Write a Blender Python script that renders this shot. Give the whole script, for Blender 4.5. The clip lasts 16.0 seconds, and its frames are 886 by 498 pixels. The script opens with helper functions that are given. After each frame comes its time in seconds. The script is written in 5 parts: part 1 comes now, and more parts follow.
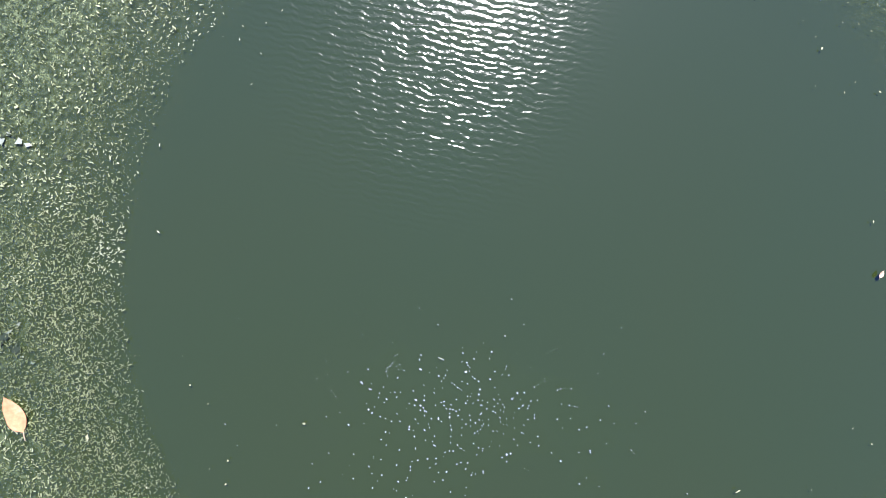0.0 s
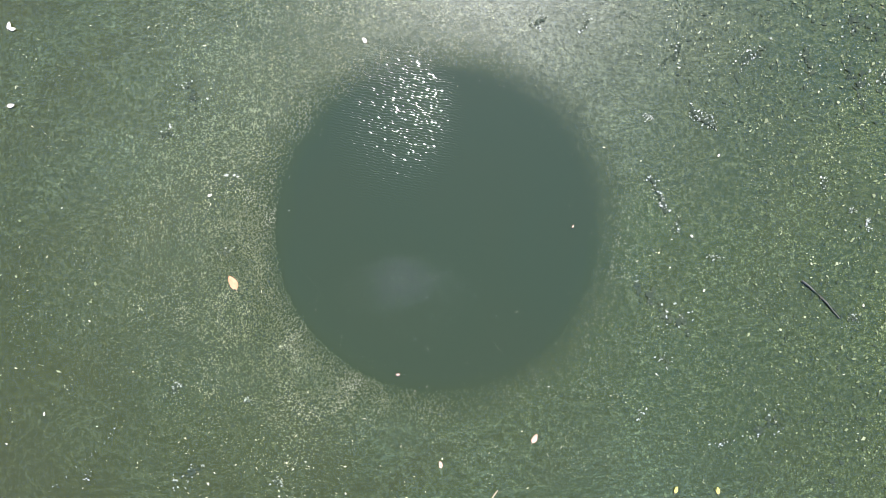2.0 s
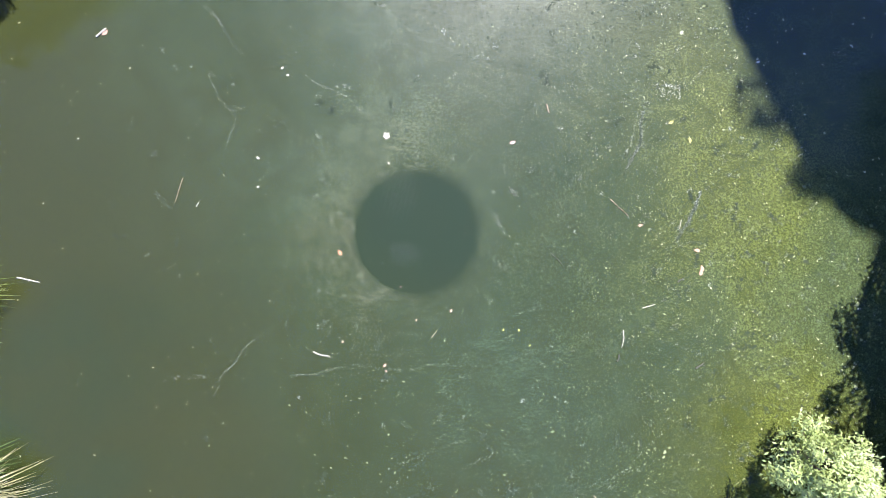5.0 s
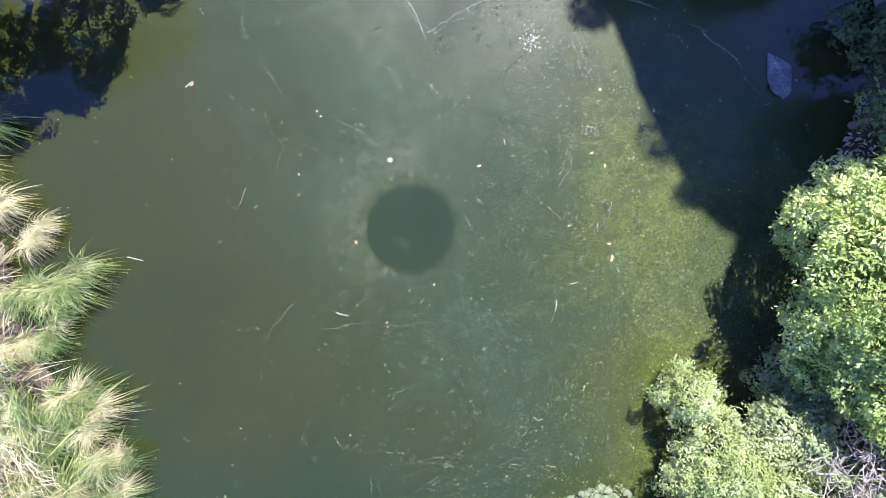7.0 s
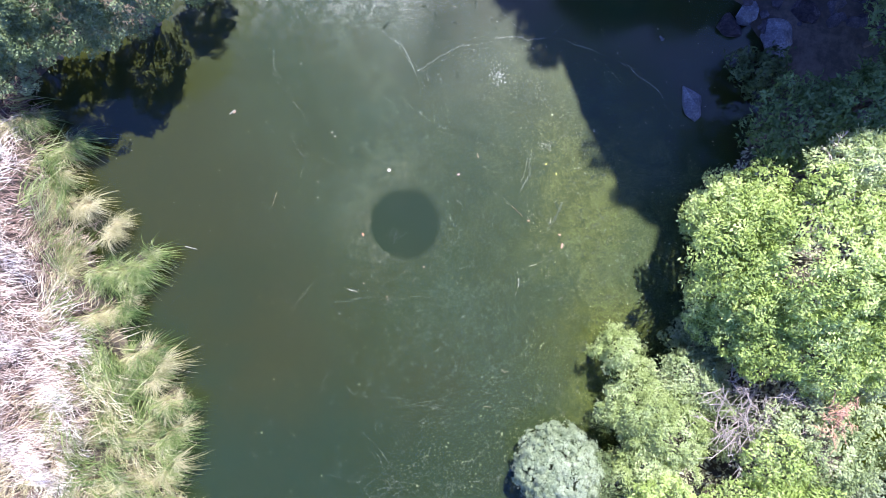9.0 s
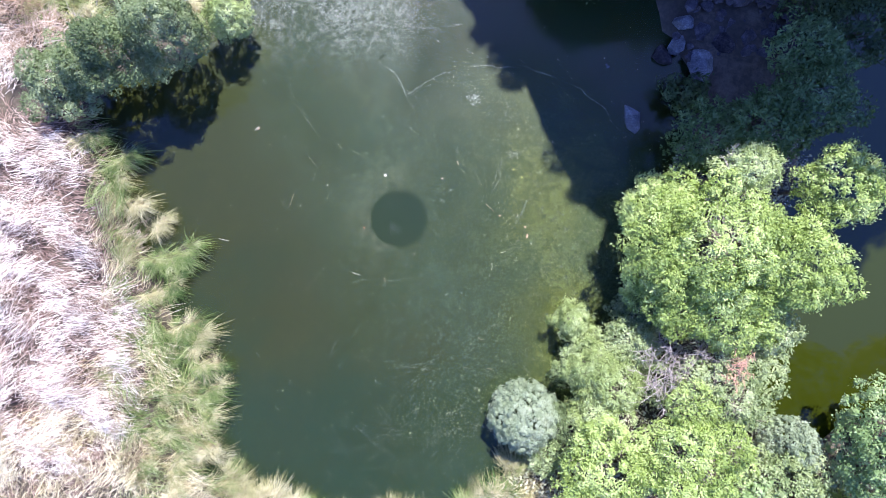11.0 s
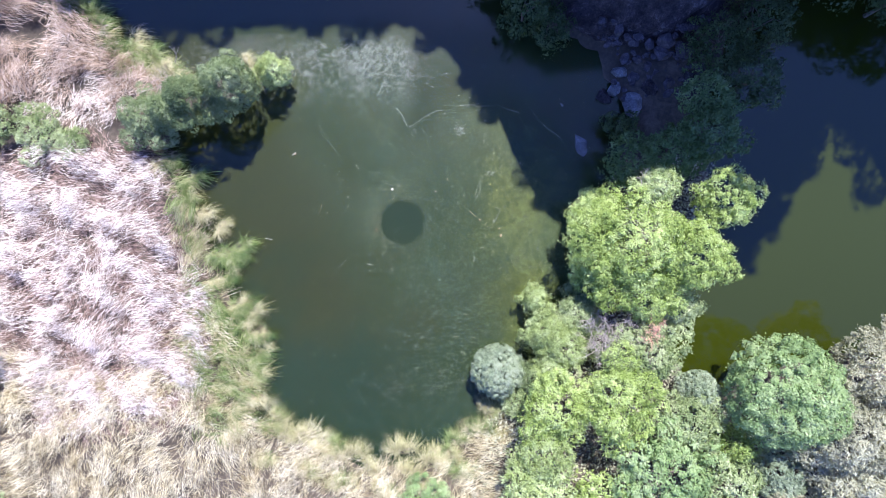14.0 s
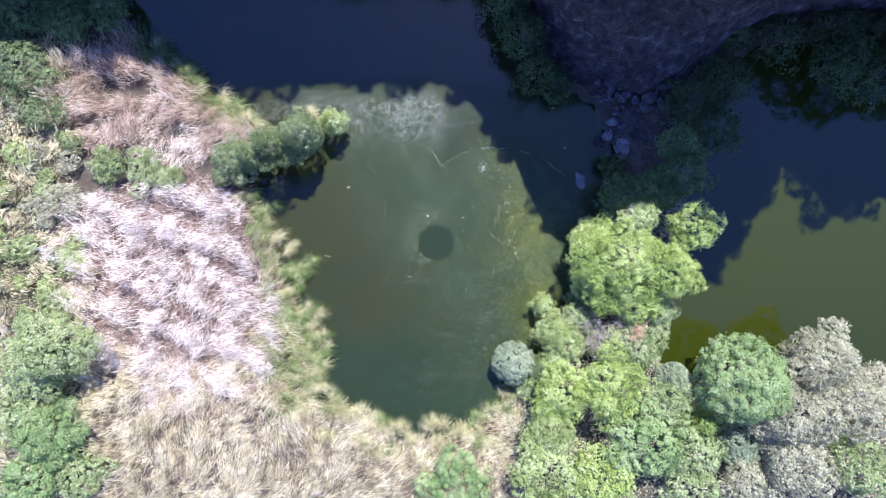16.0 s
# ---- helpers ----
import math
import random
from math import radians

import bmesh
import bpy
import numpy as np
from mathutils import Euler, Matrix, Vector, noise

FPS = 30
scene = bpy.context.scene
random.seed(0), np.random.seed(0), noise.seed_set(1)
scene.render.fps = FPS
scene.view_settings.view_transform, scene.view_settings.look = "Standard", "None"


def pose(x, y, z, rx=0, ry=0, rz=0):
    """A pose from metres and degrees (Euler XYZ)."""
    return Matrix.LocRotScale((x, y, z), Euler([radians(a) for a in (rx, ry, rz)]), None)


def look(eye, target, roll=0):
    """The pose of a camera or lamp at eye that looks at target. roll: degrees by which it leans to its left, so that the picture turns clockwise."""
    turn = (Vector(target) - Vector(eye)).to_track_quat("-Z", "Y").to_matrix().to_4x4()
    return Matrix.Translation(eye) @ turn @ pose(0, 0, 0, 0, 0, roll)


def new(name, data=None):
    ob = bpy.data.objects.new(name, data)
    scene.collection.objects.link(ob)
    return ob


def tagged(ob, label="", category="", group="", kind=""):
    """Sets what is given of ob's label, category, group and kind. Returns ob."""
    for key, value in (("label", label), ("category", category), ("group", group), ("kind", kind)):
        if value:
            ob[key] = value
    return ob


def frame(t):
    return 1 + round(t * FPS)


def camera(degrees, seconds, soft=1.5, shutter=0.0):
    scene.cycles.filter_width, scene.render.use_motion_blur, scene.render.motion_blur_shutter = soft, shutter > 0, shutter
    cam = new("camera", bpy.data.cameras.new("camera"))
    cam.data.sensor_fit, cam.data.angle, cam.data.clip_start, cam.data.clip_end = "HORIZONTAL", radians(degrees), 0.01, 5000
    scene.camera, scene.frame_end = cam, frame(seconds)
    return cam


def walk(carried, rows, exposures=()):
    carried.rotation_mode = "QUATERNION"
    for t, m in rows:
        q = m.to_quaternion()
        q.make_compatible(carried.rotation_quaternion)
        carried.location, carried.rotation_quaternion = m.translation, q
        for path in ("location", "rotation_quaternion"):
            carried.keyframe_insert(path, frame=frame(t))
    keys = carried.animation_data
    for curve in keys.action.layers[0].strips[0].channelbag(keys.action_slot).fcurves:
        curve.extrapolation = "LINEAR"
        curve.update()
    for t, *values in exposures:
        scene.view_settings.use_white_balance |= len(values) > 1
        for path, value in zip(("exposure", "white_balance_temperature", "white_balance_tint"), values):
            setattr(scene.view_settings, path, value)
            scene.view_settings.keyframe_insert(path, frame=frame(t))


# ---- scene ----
cam = camera(72, 16.0, soft=0.4)
PATH = [
    (0, pose(-0.194, 0.075, 1.324, 0, 0, -1.22)),
    (0.5, pose(-0.212, 0.059, 1.406, 0, 0, -1.10)),
    (1, pose(-0.156, 0.012, 1.710, 0, 0, -1.25)),
    (1.5, pose(-0.018, -0.071, 2.382, 0, 0, -1.48)),
    (2, pose(0.033, -0.107, 3.359, 0, 0, -1.43)),
    (2.5, pose(0.003, -0.092, 4.392, 0, 0, -1.38)),
    (3, pose(-0.001, -0.073, 5.335, 0, 0, -1.30)),
    (3.5, pose(0.096, -0.109, 6.240, 0, 0, -1.36)),
    (4, pose(0.230, -0.166, 7.178, 0, 0, -1.33)),
    (4.5, pose(0.326, -0.205, 8.134, 0, 0, -1.32)),
    (6.8, pose(0.673, -0.399, 12.414, 0, 0, -0.46)),
    (7.5, pose(0.756, -0.470, 13.744, 0, 0, -0.58)),
    (8, pose(0.808, -0.530, 14.599, 0, 0, -0.62)),
    (8.5, pose(0.907, -0.609, 15.522, 0, 0, -0.66)),
    (9, pose(1.032, -0.687, 16.456, 0, 0, -0.70)),
    (11.5, pose(1.580, -1.103, 21.023, 0, 0, -1.17)),
    (12, pose(1.722, -1.189, 21.898, 0, 0, -1.22)),
    (12.5, pose(1.880, -1.258, 22.781, 0, 0, -1.33)),
    (13, pose(2.034, -1.349, 23.673, 0, 0, -1.32)),
    (13.5, pose(2.181, -1.422, 24.602, 0, 0, -1.31)),
    (14, pose(1.731, -1.174, 26.310, 0, 0, -1.33)),
    (14.5, pose(1.265, -0.872, 28.057, 0, 0, -1.27)),
    (15, pose(0.855, -0.627, 29.683, 0, 0, -1.26)),
    (15.5, pose(0.557, -0.446, 31.199, 0, 0, -1.33)),
    (16, pose(0.383, -0.327, 32.510, 0, 0, -1.29)),
]
walk(cam, PATH, [(0, 1.6, 6200, 14), (2, 1.62, 6200, 14), (4.5, 1.6, 6150, 14), (7, 1.38, 5900, 14), (9, 1.24, 5800, 15), (12, 1.16, 5700, 15), (16, 1.02, 5700, 15)])

# ---- light ----
SUN_ZENITH, SUN_EAST = 33.0, 12.0
SUN = Vector((math.sin(radians(SUN_ZENITH)) * math.sin(radians(SUN_EAST)),
              math.sin(radians(SUN_ZENITH)) * math.cos(radians(SUN_EAST)), math.cos(radians(SUN_ZENITH))))
sky_world = bpy.data.worlds.new("sky")
scene.world = sky_world
sky_world.use_nodes = True
wn = sky_world.node_tree.nodes
sky = wn.new("ShaderNodeTexSky")
sky.sky_type, sky.sun_disc = "NISHITA", False
sky.sun_elevation, sky.sun_rotation = radians(90 - SUN_ZENITH), radians(SUN_EAST)
sky.ozone_density, sky.dust_density = 7.0, 0.2
deep = wn.new("ShaderNodeHueSaturation")
deep.inputs["Value"].default_value = 1.12
deep.inputs["Saturation"].default_value, deep.inputs["Hue"].default_value = 1.12, 0.522
sky_world.node_tree.links.new(sky.outputs[0], deep.inputs["Color"])
sky_world.node_tree.links.new(deep.outputs[0], wn["Background"].inputs[0])
wn["Background"].inputs[1].default_value = 0.15
lamp = bpy.data.lights.new("sun", "SUN")
lamp.energy, lamp.angle, lamp.color = 4.8, radians(0.53), (1.0, 0.96, 0.90)
sun = new("sun", lamp)
sun.matrix_world = look(SUN * 60, (0, 0, 0))

# ---- materials ----


def nodes_of(name):
    m = bpy.data.materials.new(name)
    m.use_nodes = True
    t = m.node_tree
    return m, t, t.nodes["Principled BSDF"], t.nodes["Material Output"]


def add(t, kind, **values):
    n = t.nodes.new(kind)
    for key, value in values.items():
        n.inputs[key].default_value = value
    return n


def ramp_of(t, fac, stops):
    r = t.nodes.new("ShaderNodeValToRGB")
    while len(r.color_ramp.elements) < len(stops):
        r.color_ramp.elements.new(0.5)
    for e, (p, c) in zip(r.color_ramp.elements, stops):
        e.position, e.color = p, (*c, 1)
    t.links.new(fac, r.inputs[0])
    return r.outputs[0]


def noise_of(t, scale, detail=4.0, rough=0.55, vector=None, distortion=0.0):
    n = add(t, "ShaderNodeTexNoise", Scale=scale, Detail=detail, Roughness=rough, Distortion=distortion)
    if vector is None:
        vector = t.nodes.new("ShaderNodeTexCoord").outputs["Object"]
    t.links.new(vector, n.inputs["Vector"])
    return n.outputs[0]


def maths(t, op, a, b=0.0, c=0.0, clamp=False):
    n = t.nodes.new("ShaderNodeMath")
    n.operation, n.use_clamp = op, clamp
    for k, v in enumerate((a, b, c)):
        if isinstance(v, (int, float)):
            n.inputs[k].default_value = v
        else:
            t.links.new(v, n.inputs[k])
    return n.outputs[0]


def span(t, value, lo, hi, to0=0.0, to1=1.0):
    n = t.nodes.new("ShaderNodeMapRange")
    n.interpolation_type = "SMOOTHSTEP"
    for key, v in (("From Min", lo), ("From Max", hi), ("To Min", to0), ("To Max", to1)):
        n.inputs[key].default_value = v
    t.links.new(value, n.inputs["Value"])
    return n.outputs[0]


def mixed(t, fac, a, b, blend="MIX"):
    n = t.nodes.new("ShaderNodeMix")
    n.data_type, n.blend_type = "RGBA", blend
    for socket, v in ((n.inputs[0], fac), (n.inputs[6], a), (n.inputs[7], b)):
        if isinstance(v, (int, float)):
            socket.default_value = v
        elif isinstance(v, tuple):
            socket.default_value = (*v, 1)
        else:
            t.links.new(v, socket)
    return n.outputs[2]


def bumped(t, bsdf, height, distance, strength=1.0):
    b = add(t, "ShaderNodeBump", Strength=strength, Distance=distance)
    t.links.new(height, b.inputs["Height"])
    t.links.new(b.outputs[0], bsdf.inputs["Normal"])


def surface(name, stops, scale, rough=0.9, bump=0.02, fine=8.0, detail=6.0):
    """A weathered surface: two scales of noise for colour, and relief."""
    m, t, p, out = nodes_of(name)
    big = noise_of(t, scale, detail, 0.6)
    small = noise_of(t, scale * fine, 5.0, 0.65)
    fac = maths(t, "ADD", maths(t, "MULTIPLY", big, 0.65), maths(t, "MULTIPLY", small, 0.35))
    t.links.new(ramp_of(t, fac, stops), p.inputs["Base Color"])
    p.inputs["Roughness"].default_value = rough
    bumped(t, p, fac, bump)
    return m


def foliage(name, stops, gloss=0.45, through_light=0.35, patch=0.7, root=None, own=0.24):
    """Leaves or blades, each with a shade of its own, in patches of lighter and darker growth. own: how far single ones differ; root: the bleached colour of a blade's foot."""
    m, t, p, out = nodes_of(name)
    geo = t.nodes.new("ShaderNodeNewGeometry")
    big = noise_of(t, patch, 4.0, 0.6, geo.outputs["Position"])
    mid = noise_of(t, patch * 4.5, 3.0, 0.6, geo.outputs["Position"])
    fac = maths(t, "ADD", maths(t, "MULTIPLY", geo.outputs["Random Per Island"], own),
                maths(t, "ADD", maths(t, "MULTIPLY", span(t, big, 0.32, 0.68), (1 - own) * 0.52), maths(t, "MULTIPLY", span(t, mid, 0.3, 0.7), (1 - own) * 0.48)))
    colour = ramp_of(t, fac, stops)
    if root:
        along = t.nodes.new("ShaderNodeAttribute")
        along.attribute_name = "along"
        colour = mixed(t, span(t, maths(t, "ADD", along.outputs["Fac"], maths(t, "MULTIPLY", geo.outputs["Random Per Island"], 0.4)), 0.3, 0.85, 1.0, 0.0), colour, root)
    t.links.new(colour, p.inputs["Base Color"])
    p.inputs["Roughness"].default_value = gloss
    p.inputs["Specular IOR Level"].default_value = 0.35
    lit = t.nodes.new("ShaderNodeBsdfTranslucent")
    t.links.new(colour, lit.inputs[0])
    mix = t.nodes.new("ShaderNodeMixShader")
    mix.inputs[0].default_value = through_light
    t.links.new(p.outputs[0], mix.inputs[1])
    t.links.new(lit.outputs[0], mix.inputs[2])
    t.links.new(mix.outputs[0], out.inputs[0])
    return m


GROUND = surface("dry earth and litter", [(0.25, (0.03, 0.024, 0.018)), (0.5, (0.085, 0.066, 0.046)), (0.75, (0.22, 0.17, 0.12))], 0.8, 0.95, 0.05)
ROCK = surface("purplish grey rock", [(0.36, (0.014, 0.010, 0.012)), (0.47, (0.055, 0.041, 0.045)), (0.56, (0.105, 0.082, 0.086)), (0.68, (0.30, 0.27, 0.27))], 2.0, 0.9, 0.7, 6.0, 12.0)
BOULDER = surface("pale grey boulder", [(0.35, (0.08, 0.075, 0.08)), (0.5, (0.18, 0.17, 0.17)), (0.62, (0.32, 0.31, 0.30)), (0.72, (0.50, 0.49, 0.47))], 2.6, 0.85, 0.06)
RUBBLE = surface("dark purplish rubble", [(0.32, (0.025, 0.020, 0.022)), (0.5, (0.075, 0.060, 0.064)), (0.68, (0.18, 0.155, 0.16))], 3.0, 0.8, 0.03)
BARK = surface("grey brown bark", [(0.3, (0.10, 0.075, 0.055)), (0.6, (0.24, 0.19, 0.15)), (0.8, (0.36, 0.31, 0.26))], 5.0, 0.9, 0.01)
TWIG = surface("dry grey twig", [(0.3, (0.32, 0.25, 0.22)), (0.6, (0.55, 0.47, 0.42)), (0.8, (0.72, 0.65, 0.58))], 4.0, 0.9, 0.004)
RUST = surface("rusty dead twig", [(0.3, (0.52, 0.26, 0.16)), (0.6, (0.74, 0.44, 0.30)), (0.8, (0.85, 0.62, 0.48))], 4.0, 0.9, 0.004)
LEAF = {
    "bright": foliage("bright green leaves", [(0.08, (0.14, 0.20, 0.035)), (0.42, (0.40, 0.50, 0.13)), (0.82, (0.68, 0.76, 0.32))], 0.5, 0.32),
    "yellow": foliage("yellowish green leaves", [(0.08, (0.17, 0.21, 0.055)), (0.45, (0.42, 0.50, 0.18)), (0.85, (0.68, 0.74, 0.40))], 0.5, 0.32),
    "dense": foliage("deep green leaves", [(0.05, (0.11, 0.19, 0.06)), (0.5, (0.33, 0.44, 0.17)), (0.95, (0.58, 0.66, 0.35))], 0.45, 0.32),
    "grey": foliage("grey green leaves", [(0.05, (0.14, 0.195, 0.065)), (0.45, (0.37, 0.44, 0.185)), (0.9, (0.63, 0.67, 0.38))], 0.5, 0.32),
    "thicket": foliage("dull green thicket leaves", [(0.05, (0.08, 0.115, 0.04)), (0.5, (0.22, 0.28, 0.12)), (0.95, (0.42, 0.47, 0.26))], 0.5, 0.32),
    "olive": foliage("olive grey leaves", [(0.05, (0.24, 0.24, 0.14)), (0.5, (0.52, 0.50, 0.33)), (0.95, (0.78, 0.75, 0.53))], 0.5, 0.32),
    "silver": foliage("silvery green leaves", [(0.05, (0.18, 0.23, 0.13)), (0.5, (0.39, 0.45, 0.28)), (0.95, (0.60, 0.64, 0.46))], 0.5, 0.32),
    # these two green leaves carry the cliff's shade in their darkened colour
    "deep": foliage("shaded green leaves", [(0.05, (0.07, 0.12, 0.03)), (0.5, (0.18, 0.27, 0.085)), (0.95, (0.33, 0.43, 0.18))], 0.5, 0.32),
    "shade": foliage("shade-darkened green leaves", [(0.05, (0.035, 0.06, 0.02)), (0.5, (0.10, 0.15, 0.05)), (0.95, (0.20, 0.25, 0.10))], 0.45, 0.4),
}
STRAW = foliage("bleached reed straw", [(0.18, (0.17, 0.095, 0.07)), (0.36, (0.47, 0.34, 0.26)), (0.5, (0.83, 0.71, 0.58)), (0.75, (0.96, 0.88, 0.77))], 0.6, 0.15, 2.1, own=0.42)
TAN = foliage("tan reed straw", [(0.1, (0.16, 0.115, 0.05)), (0.32, (0.48, 0.385, 0.20)), (0.54, (0.84, 0.73, 0.46)), (0.86, (0.96, 0.88, 0.66))], 0.6, 0.2, 0.9, own=0.42)
RUSSET = foliage("russet reed straw", [(0.1, (0.15, 0.095, 0.055)), (0.4, (0.42, 0.285, 0.185)), (0.65, (0.68, 0.53, 0.41)), (0.92, (0.90, 0.80, 0.68))], 0.6, 0.2, 0.6, own=0.5)
REED = foliage("green reed blades", [(0.1, (0.05, 0.085, 0.02)), (0.38, (0.19, 0.27, 0.07)), (0.64, (0.40, 0.45, 0.17)), (0.95, (0.78, 0.75, 0.46))], 0.5, 0.3, 0.8, own=0.5)


def water_material():
    m, t, p, out = nodes_of("murky pond water")
    pos = t.nodes.new("ShaderNodeNewGeometry").outputs["Position"]
    sep = t.nodes.new("ShaderNodeSeparateXYZ")
    t.links.new(pos, sep.inputs[0])
    x, y = sep.outputs[0], sep.outputs[1]
    big = noise_of(t, 0.16, 3.0, 0.5, pos, 0.6)
    mid = noise_of(t, 0.8, 4.0, 0.55, pos, 1.0)
    fac = maths(t, "ADD", maths(t, "MULTIPLY", big, 0.7), maths(t, "MULTIPLY", mid, 0.3))
    colour = ramp_of(t, fac, [(0.38, (0.0146, 0.0292, 0.0097)), (0.5, (0.0204, 0.0278, 0.0058)), (0.62, (0.0262, 0.0272, 0.0039))])
    # browner silt in the west
    silt = span(t, maths(t, "ADD", maths(t, "ADD", x, maths(t, "MULTIPLY", y, 0.25)), maths(t, "MULTIPLY", mid, 3.0)), -2.8, 1.2, 1.0, 0.0)
    south = span(t, maths(t, "ADD", y, maths(t, "MULTIPLY", mid, 2.5)), -5.6, -2.6, 0.15, 1.0)
    colour = mixed(t, maths(t, "MULTIPLY", maths(t, "MULTIPLY", silt, south), span(t, big, 0.40, 0.60, 0.35, 0.95)), colour, (0.0278, 0.0307, 0.0053))
    colour = mixed(t, span(t, maths(t, "ADD", y, mid), -5.5, -3.5, 0.6, 0.0), colour, (0.0126, 0.0253, 0.0107))
    clear = maths(t, "ADD", maths(t, "MULTIPLY", x, x), maths(t, "MULTIPLY", y, y))
    colour = mixed(t, span(t, clear, 0.6, 2.0, 0.8, 0.0), colour, (0.0189, 0.0287, 0.0070))
    # the eastern pond is more yellow, darkest green in its shallows
    east = span(t, x, 10.2, 10.8)
    shallow = span(t, maths(t, "ADD", y, maths(t, "MULTIPLY", mid, 0.5)), -8.0, 1.5, 1.0, 0.0)
    colour = mixed(t, east, colour, mixed(t, shallow, (0.0301, 0.0379, 0.0039), (0.0233, 0.0296, 0.0015)))
    t.nodes.remove(p)
    body = t.nodes.new("ShaderNodeBsdfDiffuse")
    t.links.new(colour, body.inputs["Color"])
    mirror = t.nodes.new("ShaderNodeBsdfGlossy")
    fresnel = t.nodes.new("ShaderNodeFresnel")
    fresnel.inputs["IOR"].default_value = 1.57
    both = t.nodes.new("ShaderNodeMixShader")
    t.links.new(fresnel.outputs[0], both.inputs[0])
    t.links.new(body.outputs[0], both.inputs[1])
    t.links.new(mirror.outputs[0], both.inputs[2])
    t.links.new(both.outputs[0], out.inputs[0])
    # short ripples blown up to the north of the cleared disc, all but calm elsewhere
    wander = maths(t, "MULTIPLY", noise_of(t, 20.0, 2.0, 0.5, pos), 13.0)
    crest = maths(t, "SINE", maths(t, "ADD", maths(t, "ADD", maths(t, "MULTIPLY", x, 92.0), maths(t, "MULTIPLY", y, 400.0)), wander))
    swell = span(t, noise_of(t, 58.0, 2.0, 0.5, pos), 0.36, 0.62, 0.12, 1.0)

    def lobe(cx, cy, rx, ry):
        dx, dy = maths(t, "DIVIDE", maths(t, "SUBTRACT", x, cx), rx), maths(t, "DIVIDE", maths(t, "SUBTRACT", y, cy), ry)
        return span(t, maths(t, "ADD", maths(t, "MULTIPLY", dx, dx), maths(t, "MULTIPLY", dy, dy)), 0.1, 1.3, 1.0, 0.0)

    blown = lobe(-0.22, 0.62, 0.40, 0.50)
    t.links.new(maths(t, "ADD", maths(t, "MULTIPLY", blown, 0.03), 0.08), mirror.inputs["Roughness"])
    height = maths(t, "MULTIPLY", maths(t, "MULTIPLY", crest, swell), maths(t, "ADD", maths(t, "MULTIPLY", blown, 0.00044), 0.000004))
    bumped(t, mirror, height, 1.0)
    return m


def film_material():
    """A thin skin of algae on the water: fine grains, denser and thinner in patches and streaks."""
    m, t, p, out = nodes_of("algae film")
    pos = t.nodes.new("ShaderNodeNewGeometry").outputs["Position"]
    sep = t.nodes.new("ShaderNodeSeparateXYZ")
    t.links.new(pos, sep.inputs[0])
    x, y = sep.outputs[0], sep.outputs[1]
    big = noise_of(t, 0.30, 4.0, 0.55, pos, 1.2)
    patch = noise_of(t, 1.4, 5.0, 0.6, pos, 1.5)
    grain = noise_of(t, 110.0, 4.0, 0.75, pos)
    speck = noise_of(t, 30.0, 6.0, 0.85, pos)
    # the yellow-green bloom by the eastern shore, toned down northward for the cliff's shade
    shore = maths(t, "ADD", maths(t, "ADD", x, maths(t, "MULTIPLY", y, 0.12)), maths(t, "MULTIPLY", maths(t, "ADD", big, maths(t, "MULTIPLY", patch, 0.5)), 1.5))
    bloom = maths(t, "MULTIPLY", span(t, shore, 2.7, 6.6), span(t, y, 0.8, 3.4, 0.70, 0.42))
    west = span(t, maths(t, "ADD", maths(t, "ADD", x, maths(t, "MULTIPLY", y, 0.55)), maths(t, "MULTIPLY", patch, 2.4)), -5.2, 2.4)
    fine = maths(t, "ADD", maths(t, "MULTIPLY", speck, 0.4), maths(t, "MULTIPLY", grain, 0.6))
    colour = ramp_of(t, fine, [(0.38, (0.014, 0.026, 0.010)), (0.5, (0.037, 0.057, 0.021)), (0.62, (0.095, 0.122, 0.049))])
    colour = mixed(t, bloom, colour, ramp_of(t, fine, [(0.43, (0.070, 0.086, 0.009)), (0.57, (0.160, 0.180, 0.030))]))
    drift = noise_of(t, 0.22, 3.0, 0.5, pos, 0.8)
    colour = mixed(t, span(t, drift, 0.40, 0.62, 0.0, 0.6), colour, ramp_of(t, fine, [(0.38, (0.014, 0.030, 0.014)), (0.62, (0.080, 0.122, 0.066))]))
    brown = maths(t, "MULTIPLY", maths(t, "SUBTRACT", 1.0, west), span(t, y, -6.0, -3.5, 0.15, 0.85))
    colour = mixed(t, brown, colour, ramp_of(t, fine, [(0.42, (0.024, 0.029, 0.006)), (0.58, (0.076, 0.084, 0.026))]))
    # paler and denser north-west of the clear disc
    nw_pale = maths(t, "MULTIPLY", span(t, maths(t, "SUBTRACT", maths(t, "MULTIPLY", y, 0.8), maths(t, "MULTIPLY", x, 0.7)), 0.2, 1.5),
                   span(t, maths(t, "ADD", maths(t, "MULTIPLY", x, x), maths(t, "MULTIPLY", y, y)), 1.5, 6.0, 1.0, 0.0))
    colour = mixed(t, maths(t, "MULTIPLY", nw_pale, 0.22), colour, ramp_of(t, fine, [(0.4, (0.05, 0.065, 0.03)), (0.6, (0.17, 0.19, 0.11))]))
    # whitish dried scum, drawn out in threads, along the north
    threads = noise_of(t, 1.6, 8.0, 0.72, pos, 2.6)
    # scum stops where the cliff's shadow starts, so the shade stays clear
    north = maths(t, "MULTIPLY", span(t, maths(t, "ADD", y, maths(t, "MULTIPLY", big, 2.2)), 5.4, 8.2), maths(t, "MULTIPLY", span(t, x, 1.2, 3.4, 1.0, 0.0), span(t, y, 7.4, 8.6, 1.0, 0.0)))
    dried = maths(t, "MULTIPLY", north, span(t, maths(t, "ADD", threads, maths(t, "MULTIPLY", fine, 0.5)), 0.68, 0.90, 0.05, 0.8))
